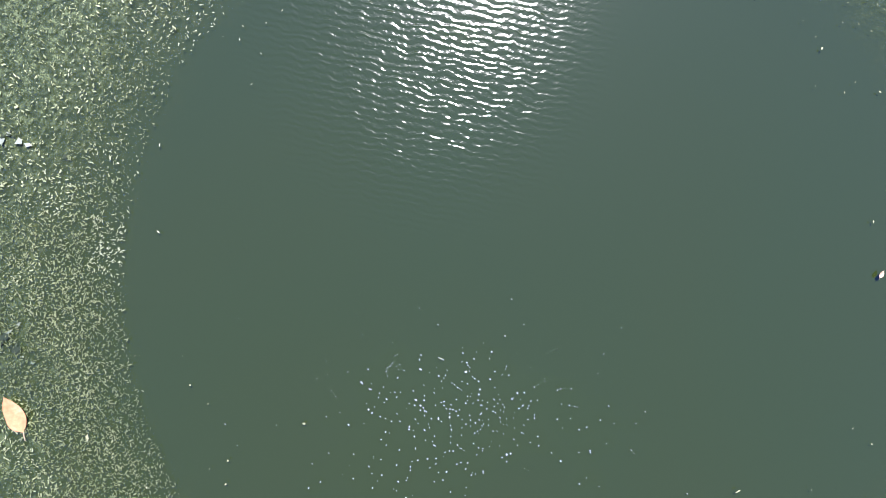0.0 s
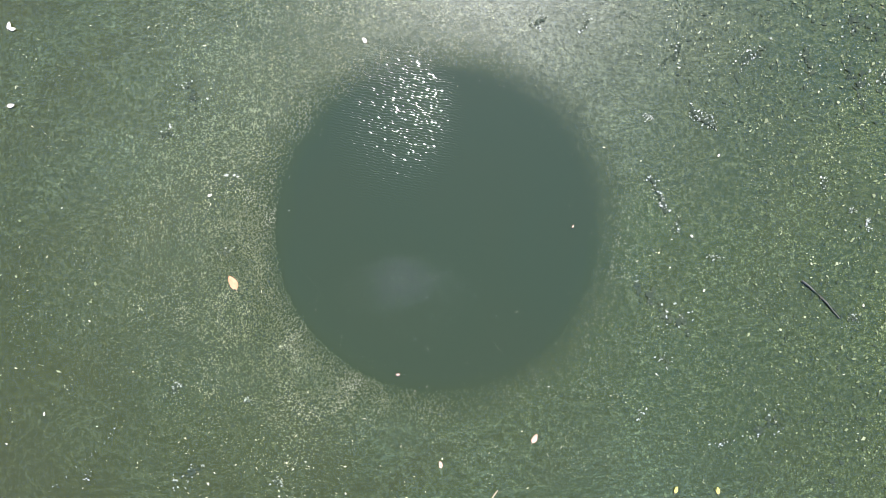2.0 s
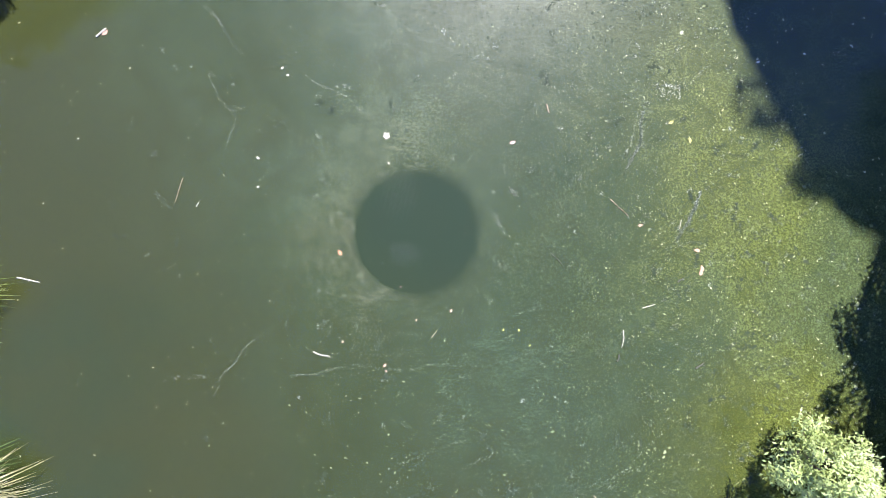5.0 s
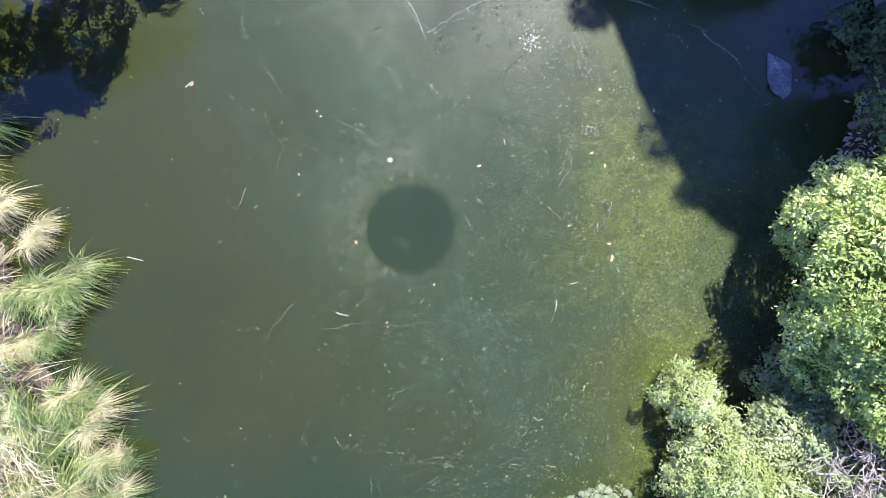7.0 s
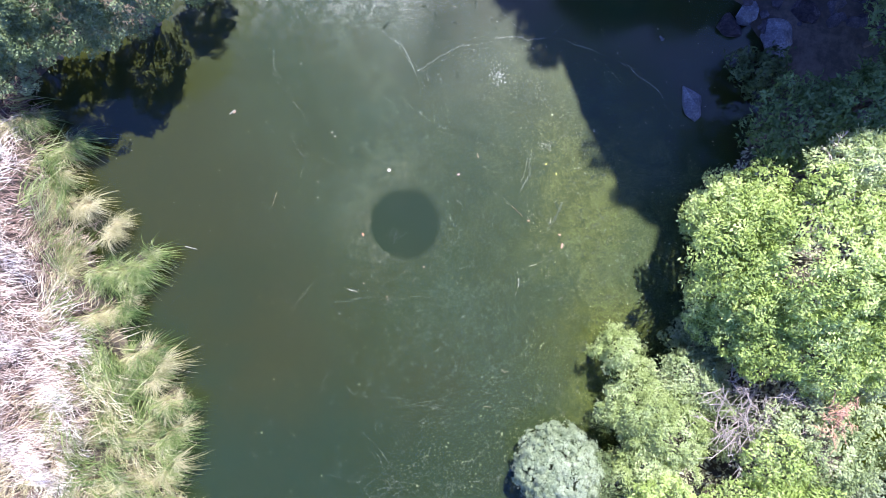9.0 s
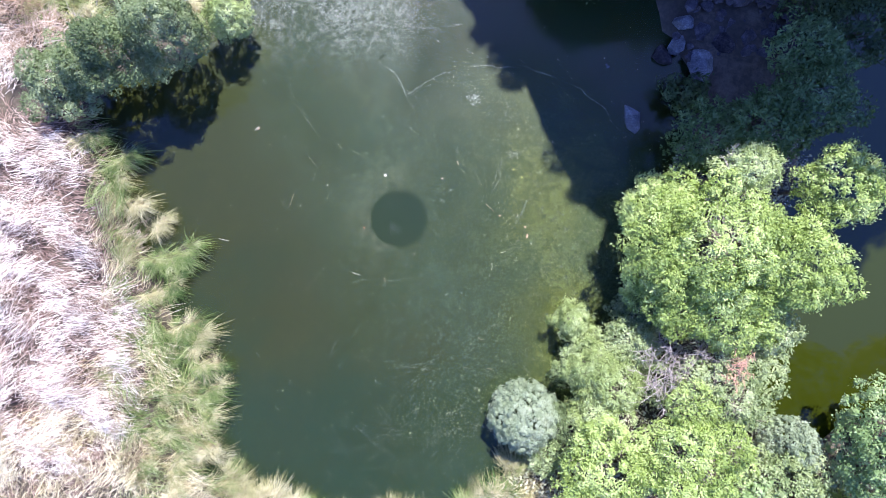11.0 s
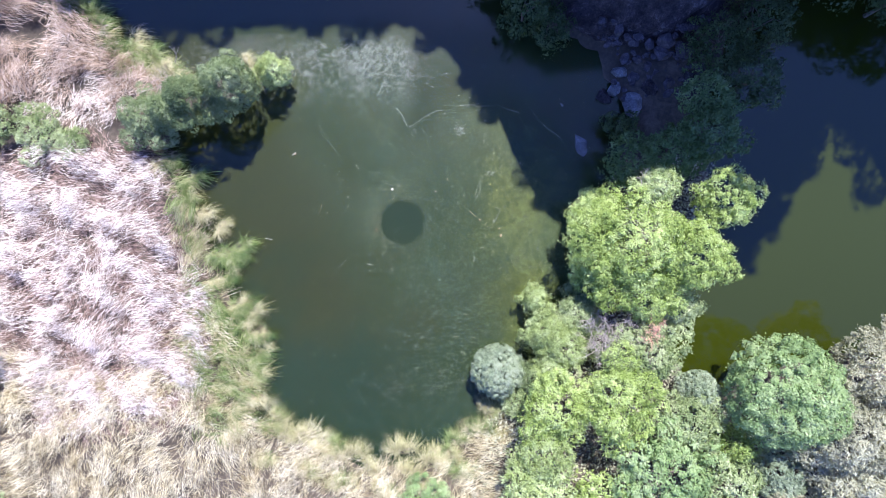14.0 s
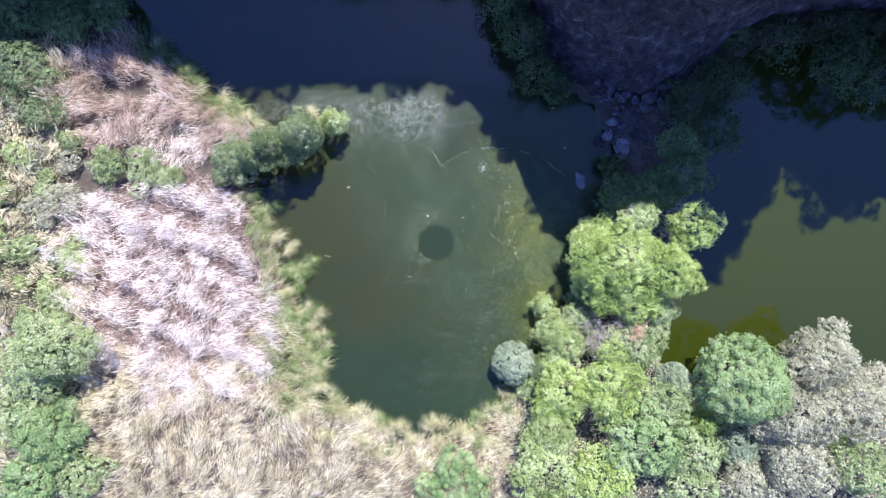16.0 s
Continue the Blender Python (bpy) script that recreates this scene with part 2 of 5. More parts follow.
    colour = mixed(t, dried, colour, (0.20, 0.21, 0.165))
    t.links.new(colour, p.inputs["Base Color"])
    p.inputs["Roughness"].default_value = 0.38
    p.inputs["Specular IOR Level"].default_value = 0.27
    # distance from the middle of the blown-clear disc
    far = maths(t, "SQRT", maths(t, "ADD", maths(t, "MULTIPLY", x, x), maths(t, "MULTIPLY", y, y)))
    edge = span(t, maths(t, "ADD", far, maths(t, "MULTIPLY", speck, 0.12)), 0.89, 1.20)
    cover = maths(t, "ADD", maths(t, "MULTIPLY", span(t, fine, 0.38, 0.61), 0.58), 0.12)
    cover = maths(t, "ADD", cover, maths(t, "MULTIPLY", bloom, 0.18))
    cover = maths(t, "ADD", cover, span(t, far, 1.0, 4.2, 0.03, 0.0))
    cover = maths(t, "MULTIPLY", cover, span(t, patch, 0.28, 0.62, 0.85, 1.15))
    cover = maths(t, "MULTIPLY", cover, span(t, big, 0.3, 0.6, 0.88, 1.12))
    cover = maths(t, "MULTIPLY", cover, maths(t, "ADD", maths(t, "MULTIPLY", west, 0.58), 0.42))
    cover = maths(t, "ADD", cover, maths(t, "MULTIPLY", nw_pale, 0.07))
    cover = maths(t, "ADD", cover, maths(t, "MULTIPLY", dried, 0.3))
    # the film ends at a bowed front in the north-east
    bow = maths(t, "SUBTRACT", x, 3.5)
    front = span(t, maths(t, "ADD", maths(t, "ADD", y, maths(t, "MULTIPLY", maths(t, "MULTIPLY", bow, bow), 0.155)), maths(t, "MULTIPLY", patch, 0.5)), 4.4, 6.8, 1.0, 0.35)
    front = maths(t, "MAXIMUM", front, span(t, x, -0.2, 1.6, 1.0, 0.0))
    # film left off in the north, imitating how the cliff's shade hides it
    cover = maths(t, "MULTIPLY", cover, span(t, maths(t, "ADD", y, maths(t, "MULTIPLY", big, 1.5)), 8.2, 10.0, 1.0, 0.0))
    cover = maths(t, "MULTIPLY", maths(t, "MULTIPLY", cover, front), edge, clamp=True)
    clear = t.nodes.new("ShaderNodeBsdfTransparent")
    mix = t.nodes.new("ShaderNodeMixShader")
    t.links.new(cover, mix.inputs[0])
    t.links.new(clear.outputs[0], mix.inputs[1])
    t.links.new(p.outputs[0], mix.inputs[2])
    t.links.new(mix.outputs[0], out.inputs[0])
    return m


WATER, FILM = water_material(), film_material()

# ---- making meshes ----


def mesh_of(name, verts, faces):
    """A mesh from arrays: verts (n, 3), faces (m, k)."""
    verts, faces = np.asarray(verts, np.float32), np.asarray(faces, np.int32)
    me = bpy.data.meshes.new(name)
    me.vertices.add(len(verts))
    me.vertices.foreach_set("co", verts.ravel())
    me.loops.add(faces.size)
    me.loops.foreach_set("vertex_index", faces.ravel())
    me.polygons.add(len(faces))
    me.polygons.foreach_set("loop_start", np.arange(0, faces.size, faces.shape[1], dtype=np.int32))
    me.update(calc_edges=True)
    me.validate()
    return me


def smooth(me):
    me.polygons.foreach_set("use_smooth", np.ones(len(me.polygons), bool))
    return me


def put(name, me, material, parent=None, label="", category="", group="", kind=""):
    ob = new(name, me)
    if material:
        me.materials.clear()
        me.materials.append(material)
    ob.parent = parent
    return tagged(ob, label, category, group, kind)


def tube(points, radii, sides=6):
    """Vertices and faces of a tapered tube along points."""
    pts = [Vector(p) for p in points]
    verts, faces = [], []
    for i, p in enumerate(pts):
        way = (pts[min(i + 1, len(pts) - 1)] - pts[max(i - 1, 0)]).normalized()
        a = way.orthogonal().normalized()
        b = way.cross(a)
        for k in range(sides):
            u = 2 * math.pi * k / sides
            verts.append(p + (a * math.cos(u) + b * math.sin(u)) * radii[i])
    for i in range(len(pts) - 1):
        for k in range(sides):
            k2 = (k + 1) % sides
            faces.append((i * sides + k, i * sides + k2, (i + 1) * sides + k2, (i + 1) * sides + k))
    return verts, faces


def joined(pieces):
    """Several (verts, faces) with faces of one size, as one."""
    verts, faces, n = [], [], 0
    for v, f in pieces:
        v, f = np.asarray(v, np.float32), np.asarray(f, np.int32)
        verts.append(v)
        faces.append(f + n)
        n += len(v)
    return np.concatenate(verts), np.concatenate(faces)


def unit(a):
    return a / np.maximum(np.linalg.norm(a, axis=-1, keepdims=True), 1e-6)


def in_polygon(x, y, poly):
    inside = np.zeros(np.shape(x), bool)
    for (x0, y0), (x1, y1) in zip(poly, poly[1:] + poly[:1]):
        hit = (y0 > y) != (y1 > y)
        inside ^= hit & (x < (x1 - x0) * (y - y0) / (y1 - y0 + 1e-12) + x0)
    return inside


def edge_distance(x, y, poly):
    best = np.full(np.shape(x), 1e9)
    for (x0, y0), (x1, y1) in zip(poly, poly[1:] + poly[:1]):
        dx, dy = x1 - x0, y1 - y0
        u = np.clip(((x - x0) * dx + (y - y0) * dy) / (dx * dx + dy * dy), 0, 1)
        best = np.minimum(best, np.hypot(x - x0 - u * dx, y - y0 - u * dy))
    return best


def waves(x, y, seed, scale, octaves=4):
    """Smooth uneven numbers over the plan, about -1 to 1."""
    rng = np.random.default_rng(seed)
    total, amp = np.zeros(np.shape(x)), 1.0
    for o in range(octaves):
        for k in range(4):
            u = rng.uniform(0, 2 * math.pi)
            total = total + amp / 2.6 * np.sin((x * math.cos(u) + y * math.sin(u)) * scale * (2 ** o) * rng.uniform(0.7, 1.4) + rng.uniform(0, 6.3))
        amp *= 0.5
    return total


# ---- the large structure ----
POND = [(-17.5, 23), (-16.6, 13), (-14.9, 10.7), (-13.6, 9.1), (-10.6, 7.0), (-8.6, 6.7), (-6.6, 6.4), (-6.4, 5.6), (-8.6, 5.0), (-10.2, 3.8),
        (-9.5, 1.6), (-8.9, 0.3), (-8.2, -0.9), (-7.7, -1.8), (-7.7, -2.6), (-6.9, -3.5), (-6.5, -5.1), (-6.5, -7.0), (-6.8, -8.4),
        (-4.5, -9.1), (-2.9, -9.8), (-1.6, -10.4), (0.3, -10.3), (1.8, -10.1), (3.0, -8.9), (4.2, -7.4), (5.8, -6.1), (6.5, -4.6), (7.6, -3.0),
        (8.2, -1.0), (8.7, 1.0), (9.6, 3.0), (9.7, 4.6), (9.0, 5.8), (8.6, 7.0), (6.2, 8.4), (5.4, 11), (5.2, 21)]
POND_EAST = [(11.2, -5.2), (12.3, -7.6), (13.5, -7.6), (15, -6.7), (19, -6.2), (24, -7.2), (42, -8), (42, 12), (22, 10.6), (17, 9.8),
             (14.6, 8.2), (13.2, 5), (13.2, 1), (11.9, -2)]


def ground_height(x, y):
    d = np.minimum(edge_distance(x, y, POND), edge_distance(x, y, POND_EAST))
    wet = in_polygon(x, y, POND) | in_polygon(x, y, POND_EAST)
    bank = 0.06 + 0.30 * (1 - np.exp(-d / 1.2)) + 0.10 * waves(x, y, 3, 0.35) * np.minimum(d, 1)
    return np.where(wet, -0.05 - 0.9 * (1 - np.exp(-d / 1.0)), bank)


def build_ground():
    fine = np.arange(-45, 45.01, 0.7)
    axis = np.concatenate([[-900, -400, -180, -90, -60], fine, [60, 90, 180, 400, 900]])
    gx, gy = np.meshgrid(axis, axis)
    gz = ground_height(gx, gy)
    n = len(axis)
    i, j = np.meshgrid(np.arange(n - 1), np.arange(n - 1))
    a = (j * n + i).ravel()
    me = mesh_of("ground", np.stack([gx.ravel(), gy.ravel(), gz.ravel()], 1), np.stack([a, a + 1, a + n + 1, a + n], 1))
    put("ground", smooth(me), GROUND, None, "dry brown earth and litter round the ponds", "ground", "", "structure")


build_ground()


def sheet(x0, x1, y0, y1, step, z):
    ax, ay = np.arange(x0, x1 + step / 2, step), np.arange(y0, y1 + step / 2, step)
    gx, gy = np.meshgrid(ax, ay)
    n = len(ax)
    i, j = np.meshgrid(np.arange(n - 1), np.arange(len(ay) - 1))
    a = (j * n + i).ravel()
    return np.stack([gx.ravel(), gy.ravel(), np.full(gx.size, z)], 1), np.stack([a, a + 1, a + n + 1, a + n], 1)


put("water", mesh_of("water", *sheet(-20, 44, -12, 24, 2.0, 0.0)), WATER, None, "murky green still pond water", "water", "", "structure")


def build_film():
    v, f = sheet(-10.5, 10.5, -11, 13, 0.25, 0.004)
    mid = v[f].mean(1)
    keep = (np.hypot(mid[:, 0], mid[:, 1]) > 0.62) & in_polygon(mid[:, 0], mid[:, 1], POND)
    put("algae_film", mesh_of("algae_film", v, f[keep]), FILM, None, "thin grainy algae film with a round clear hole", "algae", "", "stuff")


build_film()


def build_cliff():
    """The rock wall north of the ponds: a promontory between the two, receding on both sides."""
    base = [Vector(p) for p in ((-60, 29), (-29, 26), (-15.9, 22.5), (-3.9, 21.6), (3.6, 20.5), (4.6, 13.0), (6.4, 10.0), (8.8, 8.2), (11.5, 7.7), (13.6, 8.6), (15.8, 10.2), (18.4, 11.3), (20.8, 11.6), (23.2, 11.6), (28, 11.4), (60, 13))]
    tops = [30, 27, 22.4, 22.3, 20.5, 14.4, 19.4, 20.1, 20.1, 20.7, 22.6, 24.2, 13.8, 18.7, 17.6, 20]
    slope = [0.05, 0.05, 0.05, 0.05, 0.05, 0.10, 0.18, 0.22, 0.22, 0.22, 0.18, 0.12, 0.10, 0.10, 0.10, 0.10]
    run = [0.0]
    for a, b in zip(base, base[1:]):
        run.append(run[-1] + (b - a).length)
    s = np.unique(np.concatenate([np.arange(0, 45, 1.0), np.arange(45, 114, 0.28), np.arange(114, run[-1], 1.2)]))
    s = s[s < run[-1]]
    bx, by, top, tilt = (np.interp(s, run, row) for row in ([p.x for p in base], [p.y for p in base], tops, slope))
    k = np.ones(9) / 9
    bx[4:-4], by[4:-4] = np.convolve(bx, k, "valid"), np.convolve(by, k, "valid")
    tx, ty = np.gradient(bx), np.gradient(by)
    ln = np.hypot(tx, ty)
    nx, ny = ty / ln, -tx / ln
    levels = np.concatenate([np.linspace(-0.04, 1, 64), [1.0, 1.0]])
    back = np.concatenate([np.zeros(64), [3.0, 14.0]])
    verts = []
    lip = None
    for u, b in zip(levels, back):
        z = u * top
        bulge = 0.9 * waves(s * 0.8, z, 11, 0.5, 3) + 0.45 * np.abs(waves(s, z * 1.6, 12, 1.6, 3)) + 0.22 * np.abs(waves(s * 1.3, z, 13, 4.5, 3))
        lean = tilt * z + 0.5 * np.maximum(0, 1 - z / 2.0) * -1.0
        off = bulge * min(1, 0.35 + u * 3) * (1 - 0.85 * max(u, 0)) - lean - b
        rim = (0.2 * waves(s, s * 0.3, 14, 1.9, 3) + 0.16 * waves(s, s * 0.3, 15, 7.0, 3)) * (u > 0.8) * (u - 0.8) * 5 * np.where((bx > 3) & (bx < 15), 0.45, 1.0)
        verts.append(np.stack([bx + nx * off, by + ny * off, z + rim + (b > 0) * 0.2], 1))
        if u > 0.98 and b == 0:
            lip = verts[-1]
    n = len(s)
    i, j = np.meshgrid(np.arange(n - 1), np.arange(len(levels) - 1))
    a = (j * n + i).ravel()
    me = mesh_of("cliff", np.concatenate(verts), np.stack([a, a + 1, a + n + 1, a + n], 1))
    put("cliff", me, ROCK, None, "tall rugged purplish rock cliff rising from the water", "cliff", "", "structure")
    return lip


LIP = build_cliff()

# ---- trees and shrubs ----


def tree(name, kind, x, y, wide, tall, seed, label, group, lobes=7, leaf=0.11, dense=1.0, flat=0.62, category="tree", dome=False):
    """A tree or shrub: trunk, limbs and a crown of single leaves in uneven lobes. wide: radius of the crown; tall: its top."""
    rng = np.random.default_rng(seed)
    z0 = float(ground_height(np.array([x]), np.array([y]))[0])
    z0 = max(z0, -0.4)
    top = new(name)
    top.location = (x, y, z0)
    tagged(top, label, category, group)
    tall = tall - z0
    depth = min(tall * 0.8, wide * 3.0) if name == "shrub" else min(tall * flat, wide * 1.3)
    mid = tall - depth * 0.62
    spots, sizes = [np.array([0, 0, mid])], [np.array([wide * 0.70, wide * 0.64, depth * 0.62])]
    if dome:
        sizes[0] = np.array([wide * 0.94, wide * 0.94, depth * 0.74])
    for k in range(lobes):
        u = 2 * math.pi * (k + rng.uniform(-0.3, 0.3)) / lobes
        r = wide * rng.uniform(0.25, 0.92)
        size = wide * rng.uniform(0.13, 0.34)
        if dome:
            r, size = wide * (0.15 + 0.45 * (k % 4) / 3), wide * 0.36
        spots.append(np.array([r * math.cos(u), r * math.sin(u), mid + depth * (rng.uniform(-0.16, 0.16) + 0.46 * (1 - r / wide))]))
        sizes.append(np.array([size, size, size * rng.uniform(0.7, 1.0)]))
    # trunk and limbs
    lean = rng.uniform(-0.15, 0.15, 2) * wide
    stem = [(0, 0, -0.15), (lean[0] * 0.4, lean[1] * 0.4, mid * 0.45), (lean[0], lean[1], mid * 0.95)]
    girth = 0.035 * wide + 0.02
    v, f = tube(stem, [girth * 1.5, girth, girth * 0.55], 8)
    put("trunk", smooth(mesh_of("trunk", v, f)), BARK, top)
    for k in range(1, min(len(spots), 7)):
        a, b = Vector(stem[1]).lerp(Vector(stem[2]), rng.uniform(0, 0.7)), Vector(spots[k]) * 0.85
        c = a.lerp(b, 0.5) + Vector((rng.normal(0, 0.1 * wide), rng.normal(0, 0.1 * wide), 0.08 * wide))
        v, f = tube([a, c, b], [girth * 0.55, girth * 0.38, girth * 0.15], 6)
        limb = put("limb", smooth(mesh_of("limb", v, f)), BARK, top)
        if wide > 1.2:
            e = c + (b - a) * 0.3 + Vector(rng.normal(0, 0.12 * wide, 3))
            v, f = tube([c, c.lerp(e, 0.5), e], [girth * 0.22, girth * 0.16, girth * 0.07], 5)
            put("twig", mesh_of("twig", v, f), BARK, limb)
    # crown: leaves over round clumps, the clumps over uneven lobes
    clump, spike = CLUMP[kind]
    slim = SLIM.get(kind, 0.25)
    leaf *= 1.2 if slim < 0.22 else 1.0
    clump *= 0.7 + 0.14 * min(wide, 2.6)
    at, way_of, face_of = [], [], []
    for spot, size in zip(spots, sizes):
        girth2 = (size[0] * size[1] + size[0] * size[2] * 2) / 3
        n = max(7, int(4 * math.pi * girth2 / (clump * 1.62) ** 2))
        k = np.arange(n) + 0.5
        turn, level = k * 2.39996 + rng.uniform(0, 6), 1 - 2 * k / n
        way = np.stack([np.cos(turn) * np.sqrt(1 - level ** 2), np.sin(turn) * np.sqrt(1 - level ** 2), level], 1)
        way = unit(way + rng.normal(0, 0.35 * clump / math.sqrt(girth2), (n, 3)))
        way = way[way[:, 2] > -0.35]
        heart = spot + way * size * rng.uniform(0.80, 1.03, (len(way), 1))
        buried = np.zeros(len(way), bool)
        for other, extent in zip(spots, sizes):
            if other is not spot:
                buried |= np.sum(((heart - other) / (extent * 0.76)) ** 2, 1) < 1
        heart, way = heart[~buried], way[~buried]
        if not len(heart):
            continue
        each = max(6, int(dense * 2 * math.pi * clump ** 2 / (0.96 * slim * leaf ** 2)))
        total = len(heart) * each
        out = np.repeat(unit(way + np.array([0, 0, 0.45])), each, axis=0)
        w = unit(rng.normal(0, 1, (total, 3)) + 1.0 * out)
        reach = rng.uniform(0.74, 1.04, total)
        long = rng.uniform(0, 1, total) < spike
        reach = np.where(long, rng.uniform(1.0, 1.5, total), reach)
        seen = np.sum(w * out, 1) > -0.12
        w, out, reach, long, total = w[seen], out[seen], reach[seen], long[seen], int(seen.sum())
        at.append(np.repeat(heart, each, axis=0)[seen] + w * (np.repeat(clump * rng.uniform(0.55, 1.5, len(heart)), each)[seen] * reach)[:, None])
        face = unit(w * 0.8 + out * 0.35 + rng.normal(0, 0.3, (total, 3)))
        d = unit(np.cross(face, rng.normal(0, 1, (total, 3))))
        way_of.append(unit(d * (0.7 if slim < 0.22 else 1.0) + w * np.where(long, 1.3, 0.45)[:, None]))
        face_of.append(face)
    at, d, face = np.concatenate(at), np.concatenate(way_of), np.concatenate(face_of)
    keep = at[:, 2] > 0.05
    at, d, face = at[keep], d[keep], face[keep]
    s = unit(np.cross(face, d))
    up = np.cross(d, s)
    ln = (leaf * rng.uniform(0.7, 1.3, len(at)))[:, None]
    v = np.stack([at - d * ln / 2, at + s * ln * slim + up * ln * 0.05, at + d * ln / 2 - up * ln * 0.12, at - s * ln * slim + up * ln * 0.05], 1)
    put("crown", mesh_of("crown", v.reshape(-1, 3), np.arange(4 * len(at)).reshape(-1, 4)), LEAF[kind], top)
    return top


# half width of a leaf or shoot to its length
SLIM = {"bright": 0.20, "yellow": 0.18, "grey": 0.20, "thicket": 0.20, "olive": 0.16, "deep": 0.20}
# radius of a leaf clump, and the share of leaves on shoots that stand out of it
CLUMP = {"bright": (0.21, 0.14), "yellow": (0.18, 0.20), "dense": (0.25, 0.05), "grey": (0.20, 0.12), "olive": (0.17, 0.25), "silver": (0.12, 0.10), "thicket": (0.19, 0.10), "deep": (0.24, 0.15), "shade": (0.26, 0.2)}
FULL = {"bright": 0.62, "yellow": 0.60, "dense": 0.70, "grey": 0.58, "olive": 0.62, "silver": 0.75, "thicket": 0.62, "deep": 0.5, "shade": 0.4}


def row_of(rows, group):
    for i, (name, kind, x, y, wide, tall, leaf, label) in enumerate(rows):
        tree(name, kind, x, y, wide, tall, 1000 + int(x * 37 + y * 91) % 5000, label, group, 12 + i % 4, leaf, FULL[kind], dome=name == "round_tree" or kind == "silver")


EAST = "trees on the spit between the ponds"
row_of([
    ("willow_tree", "bright", 9.1, -1.1, 2.3, 4.7, 0.073, "bright green spreading tree on the spit by the water"),
    ("shrub", "bright", 7.8, -0.1, 1.2, 4.2, 0.069, "yellowish green side of the grove over the water"),
    ("shrub", "bright", 7.8, -1.9, 1.15, 3.9, 0.069, "bright green leafy tree leaning over the pond"),
    ("willow_tree", "bright", 8.2, -2.7, 1.1, 3.3, 0.075, "bright green low tree beneath the spreading one"),
    ("willow_tree", "bright", 11.1, -1.6, 1.75, 4.4, 0.077, "bright green leafy tree with full crown"),
    ("willow_tree", "bright", 12.5, 0.55, 1.25, 4.2, 0.073, "small bright green tree leaning over the pond"),
    ("willow_tree", "yellow", 9.75, 1.0, 0.85, 4.3, 0.069, "yellowish green treetop at the edge of the shade"),
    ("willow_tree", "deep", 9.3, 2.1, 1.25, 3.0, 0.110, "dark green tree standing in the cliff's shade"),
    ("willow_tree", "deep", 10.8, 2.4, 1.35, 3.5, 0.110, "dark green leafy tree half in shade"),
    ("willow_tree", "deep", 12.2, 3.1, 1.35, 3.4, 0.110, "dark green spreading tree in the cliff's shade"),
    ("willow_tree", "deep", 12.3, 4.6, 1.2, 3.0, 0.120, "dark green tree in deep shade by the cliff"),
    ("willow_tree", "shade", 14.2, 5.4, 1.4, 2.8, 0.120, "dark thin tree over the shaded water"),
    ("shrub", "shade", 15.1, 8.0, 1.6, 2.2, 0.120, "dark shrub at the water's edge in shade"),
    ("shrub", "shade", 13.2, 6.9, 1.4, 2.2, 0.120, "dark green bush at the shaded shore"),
], EAST)
SOUTH = "trees on the south-east bank"
row_of([
    ("shrub", "yellow", 5.5, -3.35, 0.6, 1.7, 0.052, "small yellowish green shrub leaning over the water"),
    ("shrub", "yellow", 5.9, -4.7, 1.05, 2.3, 0.056, "feathery light green shrub at the shore"),
    ("shrub", "yellow", 6.6, -5.3, 1.1, 2.3, 0.060, "feathery yellowish green shrub on the bank"),
    ("shrub", "thicket", 7.6, -2.9, 0.9, 2.0, 0.069, "dull green shrub under the spreading tree"),
    ("shrub", "thicket", 5.2, -6.6, 0.75, 1.4, 0.065, "small dull green shrub beside the round bush"),
    ("shrub", "yellow", 6.1, -6.3, 0.8, 2.0, 0.065, "light green shrub on the bank"),
    ("shrub", "grey", 4.6, -7.5, 0.65, 1.3, 0.069, "small dull green shrub at the reed edge"),
    ("shrub", "grey", 7.3, -4.0, 0.9, 1.9, 0.065, "pale green shrub at the shore"),
    ("shrub", "grey", 8.2, -5.2, 0.85, 1.7, 0.075, "low grey green shrub beneath the dead twigs"),
    ("willow_tree", "bright", 9.5, -3.1, 1.25, 3.6, 0.073, "bright green tree with low boughs"),
    ("shrub", "grey", 11.0, -3.7, 1.1, 2.8, 0.077, "grey green shrub at the eastern shore"),
    ("shrub", "silver", 3.9, -6.3, 1.1, 2.0, 0.047, "round silvery green bush at the water's edge"),
    ("willow_tree", "bright", 6.1, -7.5, 1.6, 3.3, 0.077, "light green spreading tree on the bank"),
    ("willow_tree", "bright", 8.4, -7.3, 1.85, 3.6, 0.077, "light green full tree on the bank"),
    ("willow_tree", "yellow", 5.6, -9.5, 1.5, 3.0, 0.082, "yellowish green tree at the reed edge"),
    ("willow_tree", "grey", 9.7, -5.6, 1.5, 3.0, 0.077, "grey green tree near the dead twigs"),
    ("willow_tree", "grey", 11.4, -8.3, 1.4, 2.9, 0.086, "grey green leafy tree on the bank"),
    ("willow_tree", "dense", 10.4, -10.3, 2.0, 3.4, 0.110, "dull deep green tree among the others"),
    ("willow_tree", "yellow", 5.4, -11.6, 1.9, 3.0, 0.110, "pale yellowish green tree behind the reeds"),
    ("willow_tree", "bright", 8.0, -11.9, 1.7, 3.0, 0.110, "light green tree on the south bank"),
], SOUTH)
